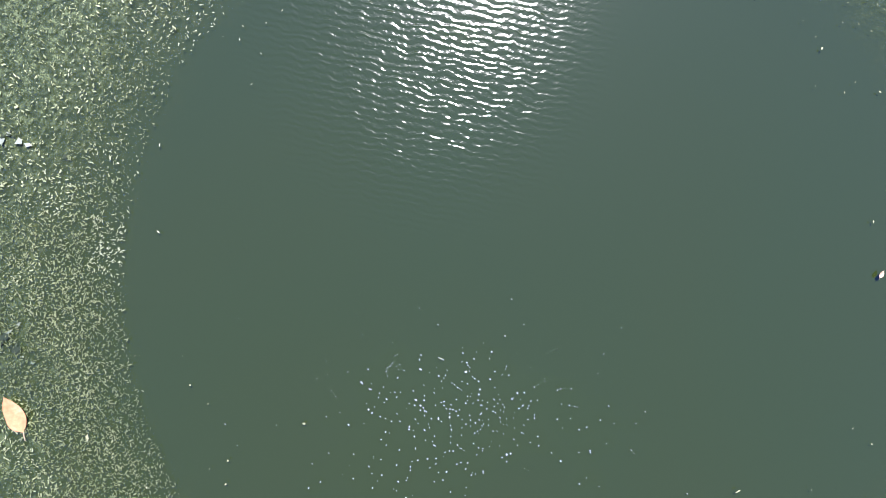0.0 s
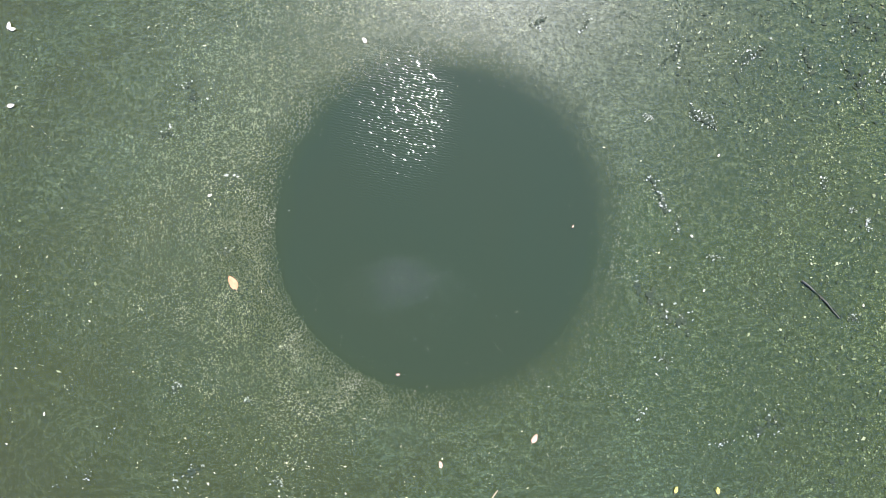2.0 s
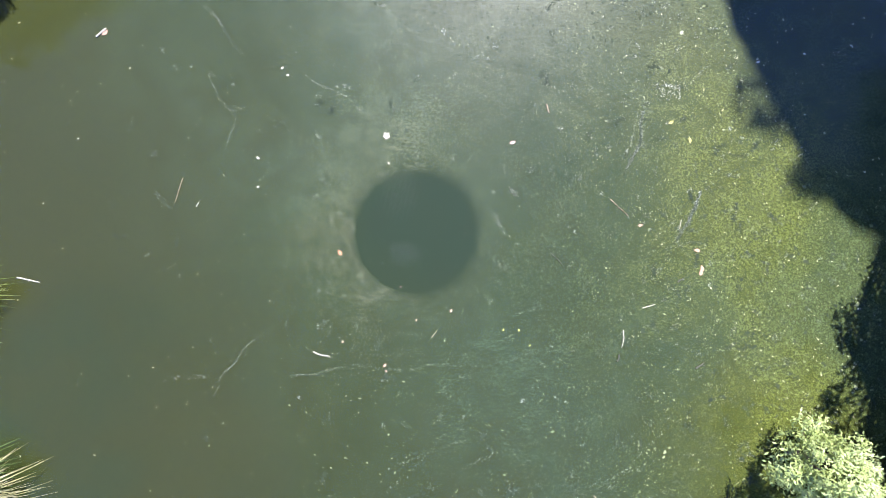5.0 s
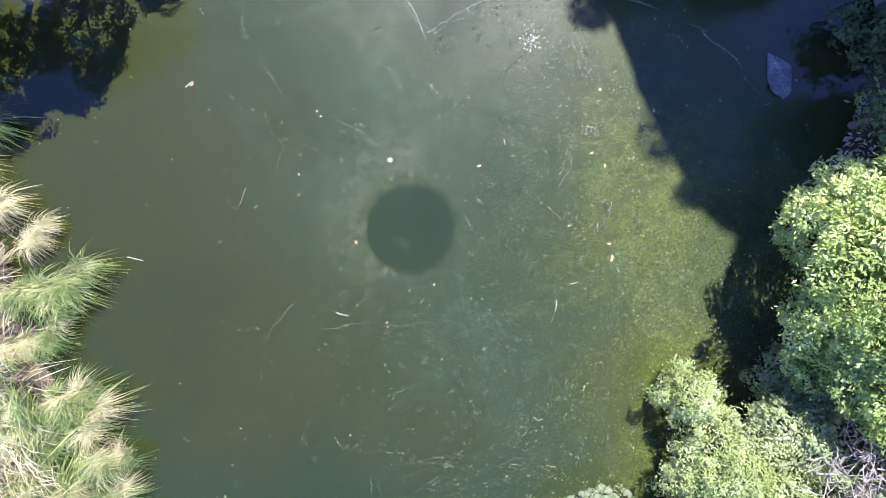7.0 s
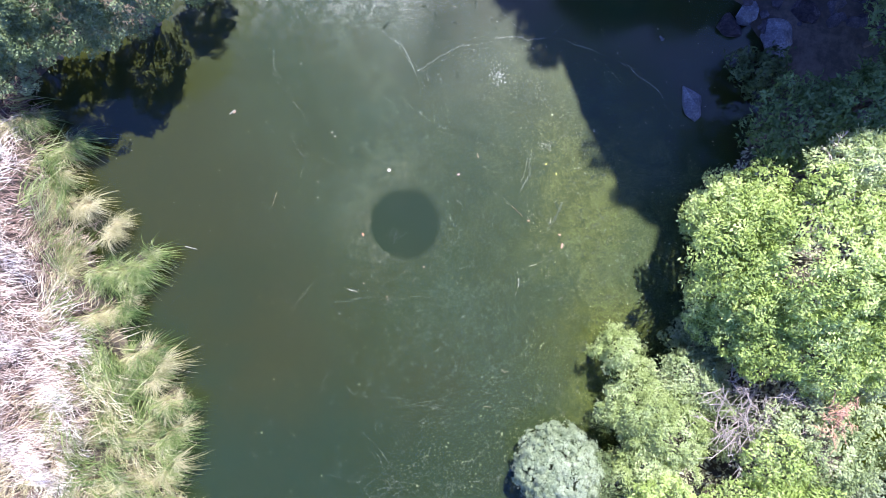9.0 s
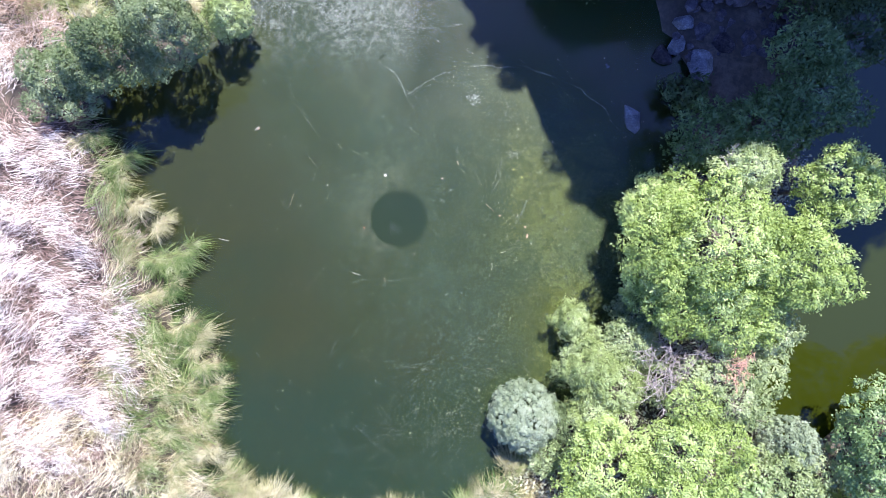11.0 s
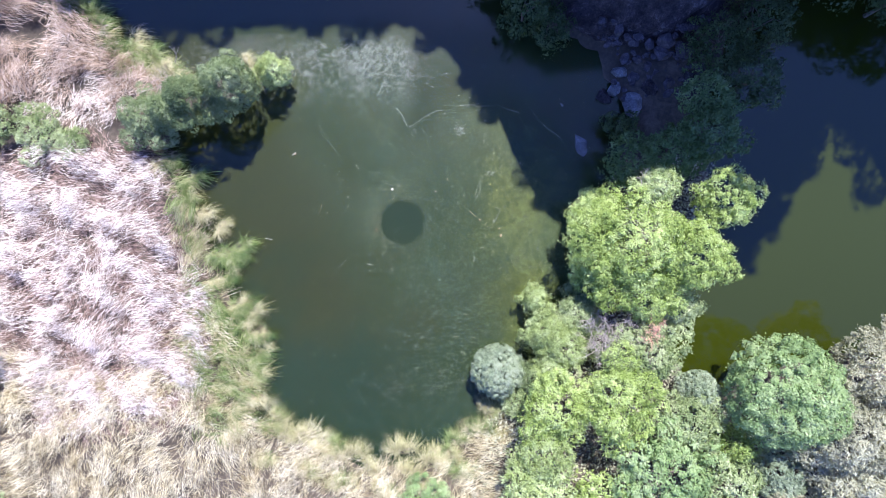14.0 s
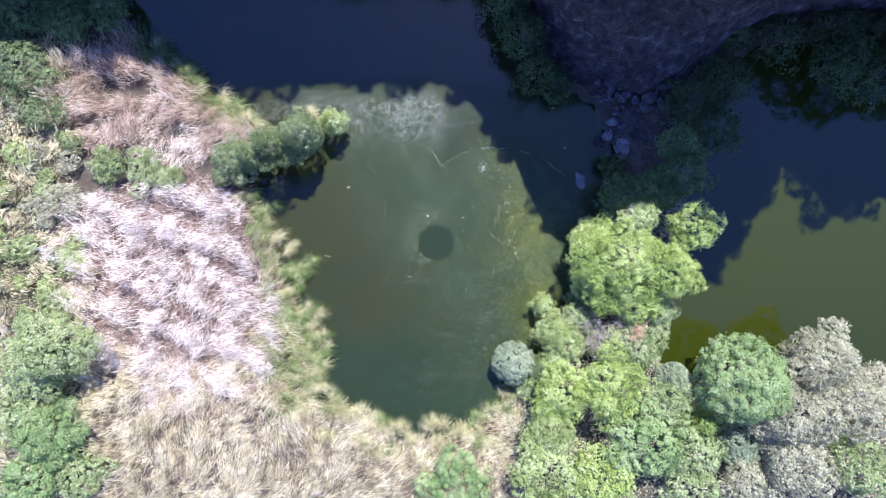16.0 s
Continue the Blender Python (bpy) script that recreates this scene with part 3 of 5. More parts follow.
row_of([
    ("round_tree", "dense", 14.6, -6.95, 2.15, 4.6, 0.086, "round dense deep green tree beside the eastern pond"),
    ("olive_tree", "olive", 18.4, -6.1, 2.1, 4.3, 0.110, "greyish olive tree with fine leaves"),
    ("olive_tree", "olive", 17.4, -8.7, 2.3, 4.0, 0.110, "greyish olive tree with feathery crown"),
    ("olive_tree", "olive", 20.2, -8.2, 1.9, 4.0, 0.115, "grey feathery tree at the end of the grove"),
    ("willow_tree", "grey", 12.8, -10.8, 1.5, 3.0, 0.110, "grey green tree below the round tree"),
    ("willow_tree", "grey", 12.6, -12.6, 1.6, 3.0, 0.120, "grey green tree at the edge of the grove"),
    ("olive_tree", "olive", 17.6, -11.6, 1.9, 3.4, 0.120, "pale olive tree in the grove"),
    ("olive_tree", "grey", 20.6, -11.4, 1.9, 3.2, 0.120, "dull green tree at the grove's edge"),
    ("olive_tree", "silver", 15.2, -10.6, 1.2, 2.0, 0.077, "pale silvery shrub below the round tree"),
    ("shrub", "silver", 12.0, -7.3, 0.9, 2.2, 0.073, "pale grey green shrub at the pond's corner"),
    ("shrub", "bright", 13.2, -9.3, 0.8, 2.8, 0.073, "small bright green shrub between taller trees"),
    ("olive_tree", "olive", 15.4, -12.4, 1.4, 2.4, 0.110, "grey olive shrub with pale leaves"),
    ("shrub", "dense", 0.8, -12.6, 1.7, 1.9, 0.077, "low green bush at the edge of the reeds"),
], "trees by the eastern pond")
row_of([
    ("shrub", "thicket", -6.55, 5.5, 1.25, 4.2, 0.065, "grey green bush overhanging the water"),
    ("shrub", "yellow", -5.1, 6.3, 0.75, 2.3, 0.060, "light green end of the waterside thicket"),
    ("shrub", "thicket", -10.2, 4.5, 1.25, 2.3, 0.069, "grey green bush on the west bank"),
    ("shrub", "thicket", -7.9, 4.85, 1.15, 4.2, 0.069, "dull green waterside bush"),
    ("shrub", "thicket", -9.2, 4.6, 0.8, 3.0, 0.069, "small dull green bush in the waterside thicket"),
    ("shrub", "grey", -14.9, 4.0, 1.15, 1.5, 0.077, "pale green bush among the straw"),
    ("shrub", "grey", -16.8, 4.4, 1.0, 1.5, 0.082, "small green bush among dry reeds"),
    ("shrub", "grey", -18.9, -4.7, 2.2, 4.0, 0.100, "large grey green bush on dry ground"),
    ("shrub", "grey", -20.2, -5.6, 2.1, 3.0, 0.110, "wide grey green bush behind the straw"),
    ("shrub", "grey", -21.0, -8.3, 1.7, 2.4, 0.110, "green bush at the edge of the straw"),
    ("shrub", "dense", -19.7, -9.2, 1.9, 2.6, 0.086, "deep green bush at the edge of the straw"),
    ("shrub", "grey", -18.5, -11.6, 1.5, 1.8, 0.110, "green bush at the straw's edge"),
    ("shrub", "dense", -20.9, -11.6, 1.7, 2.2, 0.115, "mid green bush at the edge of the scrub"),
    ("shrub", "thicket", -20.0, 7.2, 1.3, 1.6, 0.115, "dull green bush in the scrub"),
    ("shrub", "grey", -13.6, 3.6, 0.7, 1.2, 0.069, "small pale green bush at the straw's edge"),
    ("shrub", "olive", -19.6, 2.6, 1.1, 1.2, 0.115, "low olive bush on dry ground"),
    ("shrub", "grey", -19.8, -2.6, 1.0, 1.3, 0.115, "small grey green bush on dry ground"),
    ("shrub", "thicket", -21.0, 9.4, 1.8, 2.0, 0.120, "dull green bush at the edge of the shade"),
], "bushes on the west bank")
row_of([
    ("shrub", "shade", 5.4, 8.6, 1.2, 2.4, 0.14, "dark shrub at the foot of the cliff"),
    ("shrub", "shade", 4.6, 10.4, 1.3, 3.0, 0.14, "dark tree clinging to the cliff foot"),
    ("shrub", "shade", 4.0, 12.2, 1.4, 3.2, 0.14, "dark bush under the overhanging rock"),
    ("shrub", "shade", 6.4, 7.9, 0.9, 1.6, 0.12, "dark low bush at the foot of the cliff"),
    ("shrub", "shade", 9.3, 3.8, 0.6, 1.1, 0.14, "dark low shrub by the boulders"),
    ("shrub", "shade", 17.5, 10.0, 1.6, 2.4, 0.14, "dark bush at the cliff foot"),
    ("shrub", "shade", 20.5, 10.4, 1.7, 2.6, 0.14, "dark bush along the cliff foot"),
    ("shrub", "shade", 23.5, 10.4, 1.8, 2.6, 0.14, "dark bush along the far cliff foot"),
    # three dark trees added here stand in for the cliff's black reflection
    ("willow_tree", "shade", 20.2, 8.5, 1.6, 3.4, 0.14, "dark tree added where the pond reflects black"),
    ("willow_tree", "shade", 22.4, 7.8, 1.8, 3.6, 0.14, "dark spreading tree added where the pond reflects black"),
    ("willow_tree", "shade", 25.2, 8.2, 1.9, 3.6, 0.14, "dark tree added for the black reflection at the far shore"),
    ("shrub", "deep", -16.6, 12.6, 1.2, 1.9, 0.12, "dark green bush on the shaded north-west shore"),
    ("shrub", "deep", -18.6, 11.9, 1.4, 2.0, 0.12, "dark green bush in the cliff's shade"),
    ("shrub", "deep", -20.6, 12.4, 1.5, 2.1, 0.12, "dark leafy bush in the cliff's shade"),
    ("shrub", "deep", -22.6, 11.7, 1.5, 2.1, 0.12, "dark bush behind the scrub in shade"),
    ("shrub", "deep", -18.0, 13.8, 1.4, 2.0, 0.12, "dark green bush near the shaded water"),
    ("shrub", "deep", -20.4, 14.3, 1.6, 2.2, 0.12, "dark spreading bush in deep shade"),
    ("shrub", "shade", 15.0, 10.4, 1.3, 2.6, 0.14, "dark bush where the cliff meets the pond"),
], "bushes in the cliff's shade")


def west_scrub():
    """Low rounded bushes dotted over the dry ground in the west."""
    rng = np.random.default_rng(55)
    for k in range(46):
        x, y = rng.uniform(-25, -18.6), rng.uniform(-3.8, 7.5)
        kind = ("olive", "olive", "yellow", "grey")[k % 4]
        wide = rng.uniform(0.35, 0.85)
        label = {"olive": "low olive bush on dry ground", "yellow": "low yellowish green bush on dry ground", "grey": "low grey green bush on dry ground"}[kind]
        tree("shrub", kind, x, y, wide, wide * 1.2 + 0.3, 3000 + k, label, "bushes on the dry ground", 5, 0.12, 0.5)


west_scrub()


def rim_shrubs():
    """Scrub along the cliff's edge, known by its shadow on the water."""
    rng = np.random.default_rng(77)
    step = np.concatenate([[0], np.cumsum(np.hypot(*np.diff(LIP[:, :2], axis=0).T))])
    at = 0.0
    while at < step[-1]:
        at += 0.35 + rng.exponential(0.9)
        x, y, z = (float(np.interp(at, step, LIP[:, k])) for k in range(3))
        if not -16 < x < 27:
            continue
        wide = min(1.1, (0.28 + rng.exponential(0.3)) if x < 2 or x > 14 else 0.18 + rng.exponential(0.2))
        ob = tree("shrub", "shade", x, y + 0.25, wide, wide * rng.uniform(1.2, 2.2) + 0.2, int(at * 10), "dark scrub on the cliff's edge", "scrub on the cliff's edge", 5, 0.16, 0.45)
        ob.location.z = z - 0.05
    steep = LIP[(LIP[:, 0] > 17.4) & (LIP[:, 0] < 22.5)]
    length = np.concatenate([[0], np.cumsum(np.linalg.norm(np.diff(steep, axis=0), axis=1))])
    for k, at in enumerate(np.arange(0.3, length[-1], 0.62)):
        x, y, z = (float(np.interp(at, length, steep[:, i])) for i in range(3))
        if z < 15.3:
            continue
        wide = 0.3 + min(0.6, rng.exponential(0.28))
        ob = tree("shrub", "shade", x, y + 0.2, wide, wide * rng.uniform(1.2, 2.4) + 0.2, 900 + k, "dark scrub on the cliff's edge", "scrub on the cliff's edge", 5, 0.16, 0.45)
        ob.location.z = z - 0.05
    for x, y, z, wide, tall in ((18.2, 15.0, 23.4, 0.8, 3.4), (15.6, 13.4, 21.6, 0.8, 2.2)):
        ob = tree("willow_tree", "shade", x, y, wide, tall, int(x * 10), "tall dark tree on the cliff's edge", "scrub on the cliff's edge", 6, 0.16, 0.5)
        ob.location.z = z


rim_shrubs()

# ---- reeds and straw ----


def blades(rng, x, y, z, angle, tilt, length, width, droop):
    """Bent blades of three cross-sections at each root: angle is the way they lie, tilt how far from upright."""
    n = len(x)
    root = np.stack([x, y, z], 1)
    flat = np.stack([np.cos(angle), np.sin(angle), np.zeros(n)], 1)
    side = np.stack([-np.sin(angle), np.cos(angle), np.zeros(n)], 1)
    up = np.array([0, 0, 1.0])
    st, ct = np.sin(tilt)[:, None], np.cos(tilt)[:, None]
    ln, wd = length[:, None], width[:, None]
    mid = root + (flat * st + up * ct) * ln * 0.5
    st2, ct2 = np.sin(tilt + droop)[:, None], np.cos(tilt + droop)[:, None]
    tip = mid + (flat * st2 + up * ct2) * ln * 0.5
    tip[:, 2] = np.maximum(tip[:, 2], z * 0.5 + 0.02)
    v = np.stack([root - side * wd / 2, root + side * wd / 2, mid + side * wd * 0.4, mid - side * wd * 0.4,
                  tip + side * wd * 0.08, tip - side * wd * 0.08], 1).reshape(-1, 3)
    b = np.arange(n)[:, None] * 6
    return v, np.concatenate([b + [0, 1, 2, 3], b + [3, 2, 4, 5]], 0)


def reed_bed(name, poly, locks, material, seed, label, length, lie, spread, tilt, width=0.018, each=16, heap=0.5, fan=0.2, flip=0.0, gaps=0.0, size=2.0):
    """Reeds that lie in locks, each of many blades, heaped over one another. locks: how many to a square metre; size: how closely heaps and hollows follow."""
    rng = np.random.default_rng(seed)
    px, py = zip(*poly)
    n = int((max(px) - min(px)) * (max(py) - min(py)) * locks)
    x, y = rng.uniform(min(px), max(px), n), rng.uniform(min(py), max(py), n)
    wet = in_polygon(x, y, POND) & (edge_distance(x, y, POND) > 0.15)
    keep = in_polygon(x + 0.5 * waves(x, y, seed, 1.2), y + 0.5 * waves(y, x, seed + 1, 1.2), poly) & ~wet
    hollow = waves(x, y, seed + 2, size, 3)
    keep &= rng.uniform(0, 1, n) > gaps * np.clip(0.5 - 1.2 * hollow, 0, 1.6)
    x, y, hollow = x[keep], y[keep], hollow[keep]
    n = len(x)
    z = np.maximum(ground_height(x, y), 0) + heap * rng.uniform(0.2, 1, n) * np.clip(0.6 + 0.9 * hollow, 0.03, 1.6)
    ang = lie + spread * waves(x, y, seed + 3, 0.7, 3) + rng.normal(0, 0.3, n) + math.pi * (rng.uniform(0, 1, n) < flip)
    tl = np.clip(tilt + 0.2 * waves(x, y, seed + 4, 0.8) + rng.normal(0, 0.2, n), 0.1, 1.45)
    ln = length * rng.uniform(0.6, 1.25, n)
    bend = rng.uniform(0.1, 0.9, n)
    many = lambda a: np.repeat(a, each)
    m = n * each
    X, Y = many(x) + rng.normal(0, 0.13, m), many(y) + rng.normal(0, 0.13, m)
    v, f = blades(rng, X, Y, many(z) + rng.uniform(-0.04, 0.06, m), many(ang) + rng.normal(0, fan, m), np.clip(many(tl) + rng.normal(0, 0.12, m), 0.05, 1.5),
                  many(ln) * rng.uniform(0.6, 1.2, m), width * rng.uniform(0.5, 1.5, m), many(bend) + rng.normal(0, 0.15, m))
    put(name, mesh_of(name, v, f), material, None, label, "reeds", "", "stuff")


LITTER = foliage("matted old straw", [(0.1, (0.09, 0.052, 0.040)), (0.45, (0.28, 0.18, 0.14)), (0.7, (0.47, 0.345, 0.275)), (0.95, (0.72, 0.60, 0.51))], 0.7, 0.1, 1.3, own=0.5)
reed_bed("straw_mat", [(-20.4, 2.8), (-17, 3.4), (-12, 4.4), (-10.2, 3.4), (-9.8, 2), (-9.2, 0), (-8.5, -2), (-8.2, -5), (-9.0, -8), (-14.5, -9), (-18.4, -5), (-20.4, -1)], 30,
         LITTER, 20, "matted pinkish brown straw under the bleached reeds", 0.45, 0.15, 1.2, 1.38, 0.017, 7, 0.16, 0.4, 0.5)
reed_bed("bleached_reeds", [(-20, 2.4), (-17, 2.8), (-12, 4.0), (-10.4, 3.2), (-10.0, 2), (-9.4, 0), (-8.6, -2), (-8.3, -5), (-9.0, -7), (-14.5, -8.4), (-18, -4.6), (-20, -1)], 62,
         STRAW, 21, "flattened bleached pinkish white reed straw", 0.46, 0.22, 0.8, 1.12, 0.0125, 8, 0.9, 0.42, 0.4, 0.9, 3.2)
reed_bed("tan_reeds", [(-18.5, -5), (-14, -6.0), (-9.5, -5.2), (-6.5, -8.3), (-4.5, -8.9), (-2.8, -9.6), (0.5, -10.2), (2.5, -9.8), (3.4, -8.2), (4.5, -9), (3.6, -15), (-19, -15)], 40,
         TAN, 22, "dense tan and straw coloured reeds leaning over", 0.55, 0.75, 0.7, 1.0, 0.0125, 8, 0.7, 0.42, 0.15, 0.45, 3.0)
reed_bed("russet_reeds", [(-20.5, 9.5), (-16, 11.5), (-13.5, 9.3), (-10.8, 7.0), (-9, 6.2), (-11.5, 5.0), (-19.5, 5.6)], 52,
         RUSSET, 23, "russet and straw coloured dry reeds", 0.6, 0.3, 1.2, 0.95, 0.0135, 8, 0.85, 0.4, 0.3, 0.7, 2.4)
reed_bed("white_reeds", [(-16.2, 6.4), (-13.5, 7.0), (-11.2, 6.2), (-9.6, 6.3), (-9.8, 5.6), (-11.6, 4.2), (-13.6, 4.0), (-16.4, 4.4)], 26,
         STRAW, 27, "bleached straw lying below the russet reeds", 0.55, 0.5, 0.7, 1.15, 0.0135, 10, 0.5, 0.35, 0.3, 0.5)
reed_bed("green_reeds", [(-11, 4.2), (-9.6, 4), (-8.6, 0.5), (-7.2, -2.5), (-6, -4), (-5.9, -8.4), (-9.3, -9), (-9.4, -4), (-9.6, -1)], 5,
         REED, 24, "green and straw coloured reeds along the bank", 1.0, 0.0, 0.8, 0.7)
reed_bed("straw_reeds", [(-10.6, 3.4), (-9.2, 2), (-8.2, -1.5), (-7.2, -3.5), (-6.6, -8.4), (-9.3, -9), (-9.8, -4), (-9.8, -1)], 7,
         TAN, 28, "bright straw among the green reeds of the bank", 0.8, -0.1, 0.8, 0.8, 0.012, 14, 0.5, 0.25)
RUSH = foliage("dark green rushes", [(0.1, (0.03, 0.06, 0.015)), (0.5, (0.11, 0.18, 0.05)), (0.95, (0.32, 0.38, 0.15))], 0.5, 0.3, 0.8, own=0.5)
reed_bed("rushes", [(-16.2, 12.2), (-13.4, 9.9), (-10.9, 7.9), (-9.9, 7.2), (-11.3, 6.9), (-14.2, 8.8), (-17.0, 11.2)], 11,
         RUSH, 29, "dark green rushes along the north-west shore", 1.0, 0.7, 0.8, 0.6, 0.014, 14, 0.4, 0.3)
reed_bed("scrub_grass", [(-27, 11), (-18, 11), (-19.5, 4), (-18, -4), (-19, -15), (-27, -15)], 4,
         TAN, 25, "dry brown and olive scrub grass", 0.7, 0.3, 1.5, 0.8, 0.03)


def tuft_mesh(seed, count, tall, reach):
    """One side of a fountain of reeds: blades that rise, arch over about +x and hang down."""
    rng = np.random.default_rng(seed)
    u = rng.normal(0, 0.7, count)
    flat = np.stack([np.cos(u), np.sin(u), np.zeros(count)], 1)
    side = np.stack([-np.sin(u), np.cos(u), np.zeros(count)], 1)
    up = np.array([0, 0, 1.0])
    root = np.stack([rng.normal(0.03, 0.07, count), rng.normal(0, 0.09, count), np.zeros(count)], 1)
    far = (reach * rng.uniform(0.35, 1.15, count))[:, None]
    high = (tall * rng.uniform(0.8, 1.3, count))[:, None]
    tip = root + flat * far + side * rng.normal(0, 0.10, (count, 1)) + up * np.maximum(0.04, high * (0.95 - 0.85 * far / reach) + rng.normal(0, 0.08, (count, 1)))
    knee = root + flat * far * 0.30 + up * high * 1.35
    wd = (0.0135 * rng.uniform(0.6, 1.4, count))[:, None]
    rows = []
    for w, k in ((0.0, 0.9), (0.3, 1.0), (0.6, 0.85), (0.82, 0.6), (1.0, 0.12)):
        p = root * (1 - w) ** 2 + knee * 2 * w * (1 - w) + tip * w * w
        rows += [p - side * wd * k / 2, p + side * wd * k / 2]
    b = np.arange(count)[:, None] * 10
    me = mesh_of("tuft", np.stack(rows, 1).reshape(-1, 3), np.concatenate([b + [2 * i, 2 * i + 1, 2 * i + 3, 2 * i + 2] for i in range(4)], 0))
    me.attributes.new("along", "FLOAT", "POINT").data.foreach_set("value", np.tile(np.repeat([0.0, 0.3, 0.6, 0.82, 1.0], 2), count).astype(np.float32))
    return me


GREEN_TUFT = foliage("green reed tips on pale stems", [(0.15, (0.06, 0.11, 0.025)), (0.45, (0.15, 0.23, 0.055)), (0.7, (0.32, 0.38, 0.12)), (0.95, (0.74, 0.72, 0.42))], 0.5, 0.3, 0.8, (0.52, 0.49, 0.27))
DRY_TUFT = foliage("straw reed tips on bleached stems", [(0.12, (0.13, 0.12, 0.04)), (0.4, (0.36, 0.34, 0.14)), (0.7, (0.60, 0.54, 0.29)), (0.95, (0.88, 0.80, 0.56))], 0.6, 0.2, 0.9, (0.78, 0.69, 0.47), 0.4)
TUFTS = [tuft_mesh(50 + k, 74, 0.70 + 0.05 * (k % 3), 0.72 + 0.06 * (k % 4)) for k in range(8)]
for me in TUFTS:
    me.materials.append(GREEN_TUFT)
DRY_TUFTS = [me.copy() for me in TUFTS]
for me in DRY_TUFTS:
    me.materials.clear()
    me.materials.append(DRY_TUFT)


def mound_mesh():
    bm = bmesh.new()
    bmesh.ops.create_icosphere(bm, subdivisions=2, radius=0.34)
    for v in bm.verts:
        v.co.z *= 0.45
        v.co *= 1 + 0.25 * noise.noise(v.co * 6)
    me = bpy.data.meshes.new("root_mound")
    bm.to_mesh(me)
    bm.free()
    me.materials.append(GROUND)
    return me


MOUND = mound_mesh()


def tussock(x, y, size, comb, kind, label, dry):
    """A tussock whose tufts are combed over towards one side."""
    rng = np.random.default_rng(int(abs(x * 131 + y * 17) * 10))
    top = new("reed_tussock")
    top.location = (x, y, 0.04)
    tagged(top, label, "reeds", "tussocks along the bank")
    put("root_mound", MOUND, None, top).scale = (size, size, size)
    for k in range(8):
        pick = DRY_TUFTS if rng.uniform() < dry else TUFTS
        ob = put("tuft", pick[(kind * 3 + k) % 8], None, top)
        back = k in (1, 6)
        across = (k - 3.5) / 3.5
        u = across * 0.75 + rng.normal(0, 0.25) + (math.pi if back else 0)
        s = size * rng.uniform(0.75, 1.1) * (0.6 if back else 1.0)
        ob.scale, ob.rotation_euler = (s * 1.1, s * 0.9, s * rng.uniform(0.85, 1.15)), (0, 0, comb + u)
        ob.location = (-0.42 * size * across * math.sin(comb), 0.42 * size * across * math.cos(comb), 0.05 * rng.uniform(0, 1))
    return top


# tussocks: place, size, share of dry tufts
WEST_BANK = [(-8.90, 2.1, 0.9, 0.2), (-9.20, 1.2, 0.8, 0.8), (-8.60, 0.6, 0.75, 1), (-7.70, 0, 0.62, 1), (-6.95, -0.95, 1, 0.12), (-7.75, -1.15, 0.85, 0.3),
        (-7.40, -2, 0.8, 0.15), (-8.10, -2.3, 0.7, 0.7), (-7.00, -3.35, 0.95, 0.6), (-6.55, -3.8, 0.8, 0.75), (-6.20, -4.6, 0.85, 0.6), (-6.25, -5.5, 0.85, 0.55),
        (-6.35, -6.4, 0.85, 0.6), (-6.45, -7.3, 0.8, 0.7), (-7.45, -4.3, 0.9, 0.7), (-7.25, -5.4, 0.9, 0.75), (-7.45, -6.6, 0.9, 0.8), (-7.35, -7.8, 0.85, 0.9)]
SOUTH_BANK = [(-5.20, -9, 0.75, 1), (-4.00, -9.5, 0.7, 1), (-2.90, -9.9, 0.75, 1), (-1.60, -10.5, 0.7, 1), (0.00, -10.6, 0.7, 1), (1.00, -10.2, 0.75, 1), (1.90, -10, 0.7, 0.8),
        (3.00, -9, 0.8, 0.55), (3.60, -8.2, 0.75, 0.6)]
SHORE = [(-5.5, -8.3, 0.7, 0.9), (-4.4, -8.9, 0.7, 0.9), (-3.3, -9.3, 0.7, 0.8), (-2.2, -9.8, 0.7, 0.95), (-0.2, -9.7, 0.85, 1.0), (1.3, -10.0, 0.6, 0.9), (2.2, -9.4, 0.7, 0.6)]
NORTH_BANK = [(-12.6, 8.6, 1.1, 0.15), (-11.2, 7.6, 1.2, 0.1), (-13.3, 9.4, 1.0, 0.2), (-14.3, 10.0, 1.1, 0.2), (-10.4, 7.0, 1.0, 0.4), (-9.6, 6.5, 0.8, 0.9), (-11.9, 7.2, 0.9, 0.7), (-6.5, 6.9, 0.6, 1.0)]
BACK = [(-8.2, -5.2, 0.9, 0.8), (-8.2, -6.6, 0.9, 0.75), (-8.5, -7.8, 0.9, 0.8), (-7.6, -8.7, 0.85, 0.8), (-8.6, -3.4, 0.8, 0.9), (-9.0, -1.0, 0.75, 0.9), (-9.9, 2.9, 0.85, 0.6),
        (-4.4, -10.5, 0.85, 0.75), (-2.8, -11.1, 0.85, 0.7), (-1.0, -11.6, 0.85, 0.75), (0.8, -11.4, 0.8, 0.7), (2.5, -10.8, 0.85, 0.7), (-6.1, -9.8, 0.85, 0.75), (3.9, -9.3, 0.8, 0.5),
        (-9.4, -4.6, 0.8, 0.9), (-7.9, -4.0, 0.8, 0.7), (4.2, -8.2, 0.7, 0.4), (-5.6, -8.4, 0.7, 0.6), (-9.6, -6.4, 0.85, 0.85)]
for k, (x, y, size, dry) in enumerate(WEST_BANK + SOUTH_BANK + SHORE + NORTH_BANK + BACK):
    comb = -1.0 if x < -5.5 and y < 4 else (1.2 if y < -7 else 0.3)
    tussock(x, y, size, comb + 0.5 * math.sin(k * 2.3), k % 3, "arching green reed tussock with pale stems at the water's edge" if dry < 0.5 else "straw coloured reed tussock with bleached stems", dry)


# ---- boulders ----


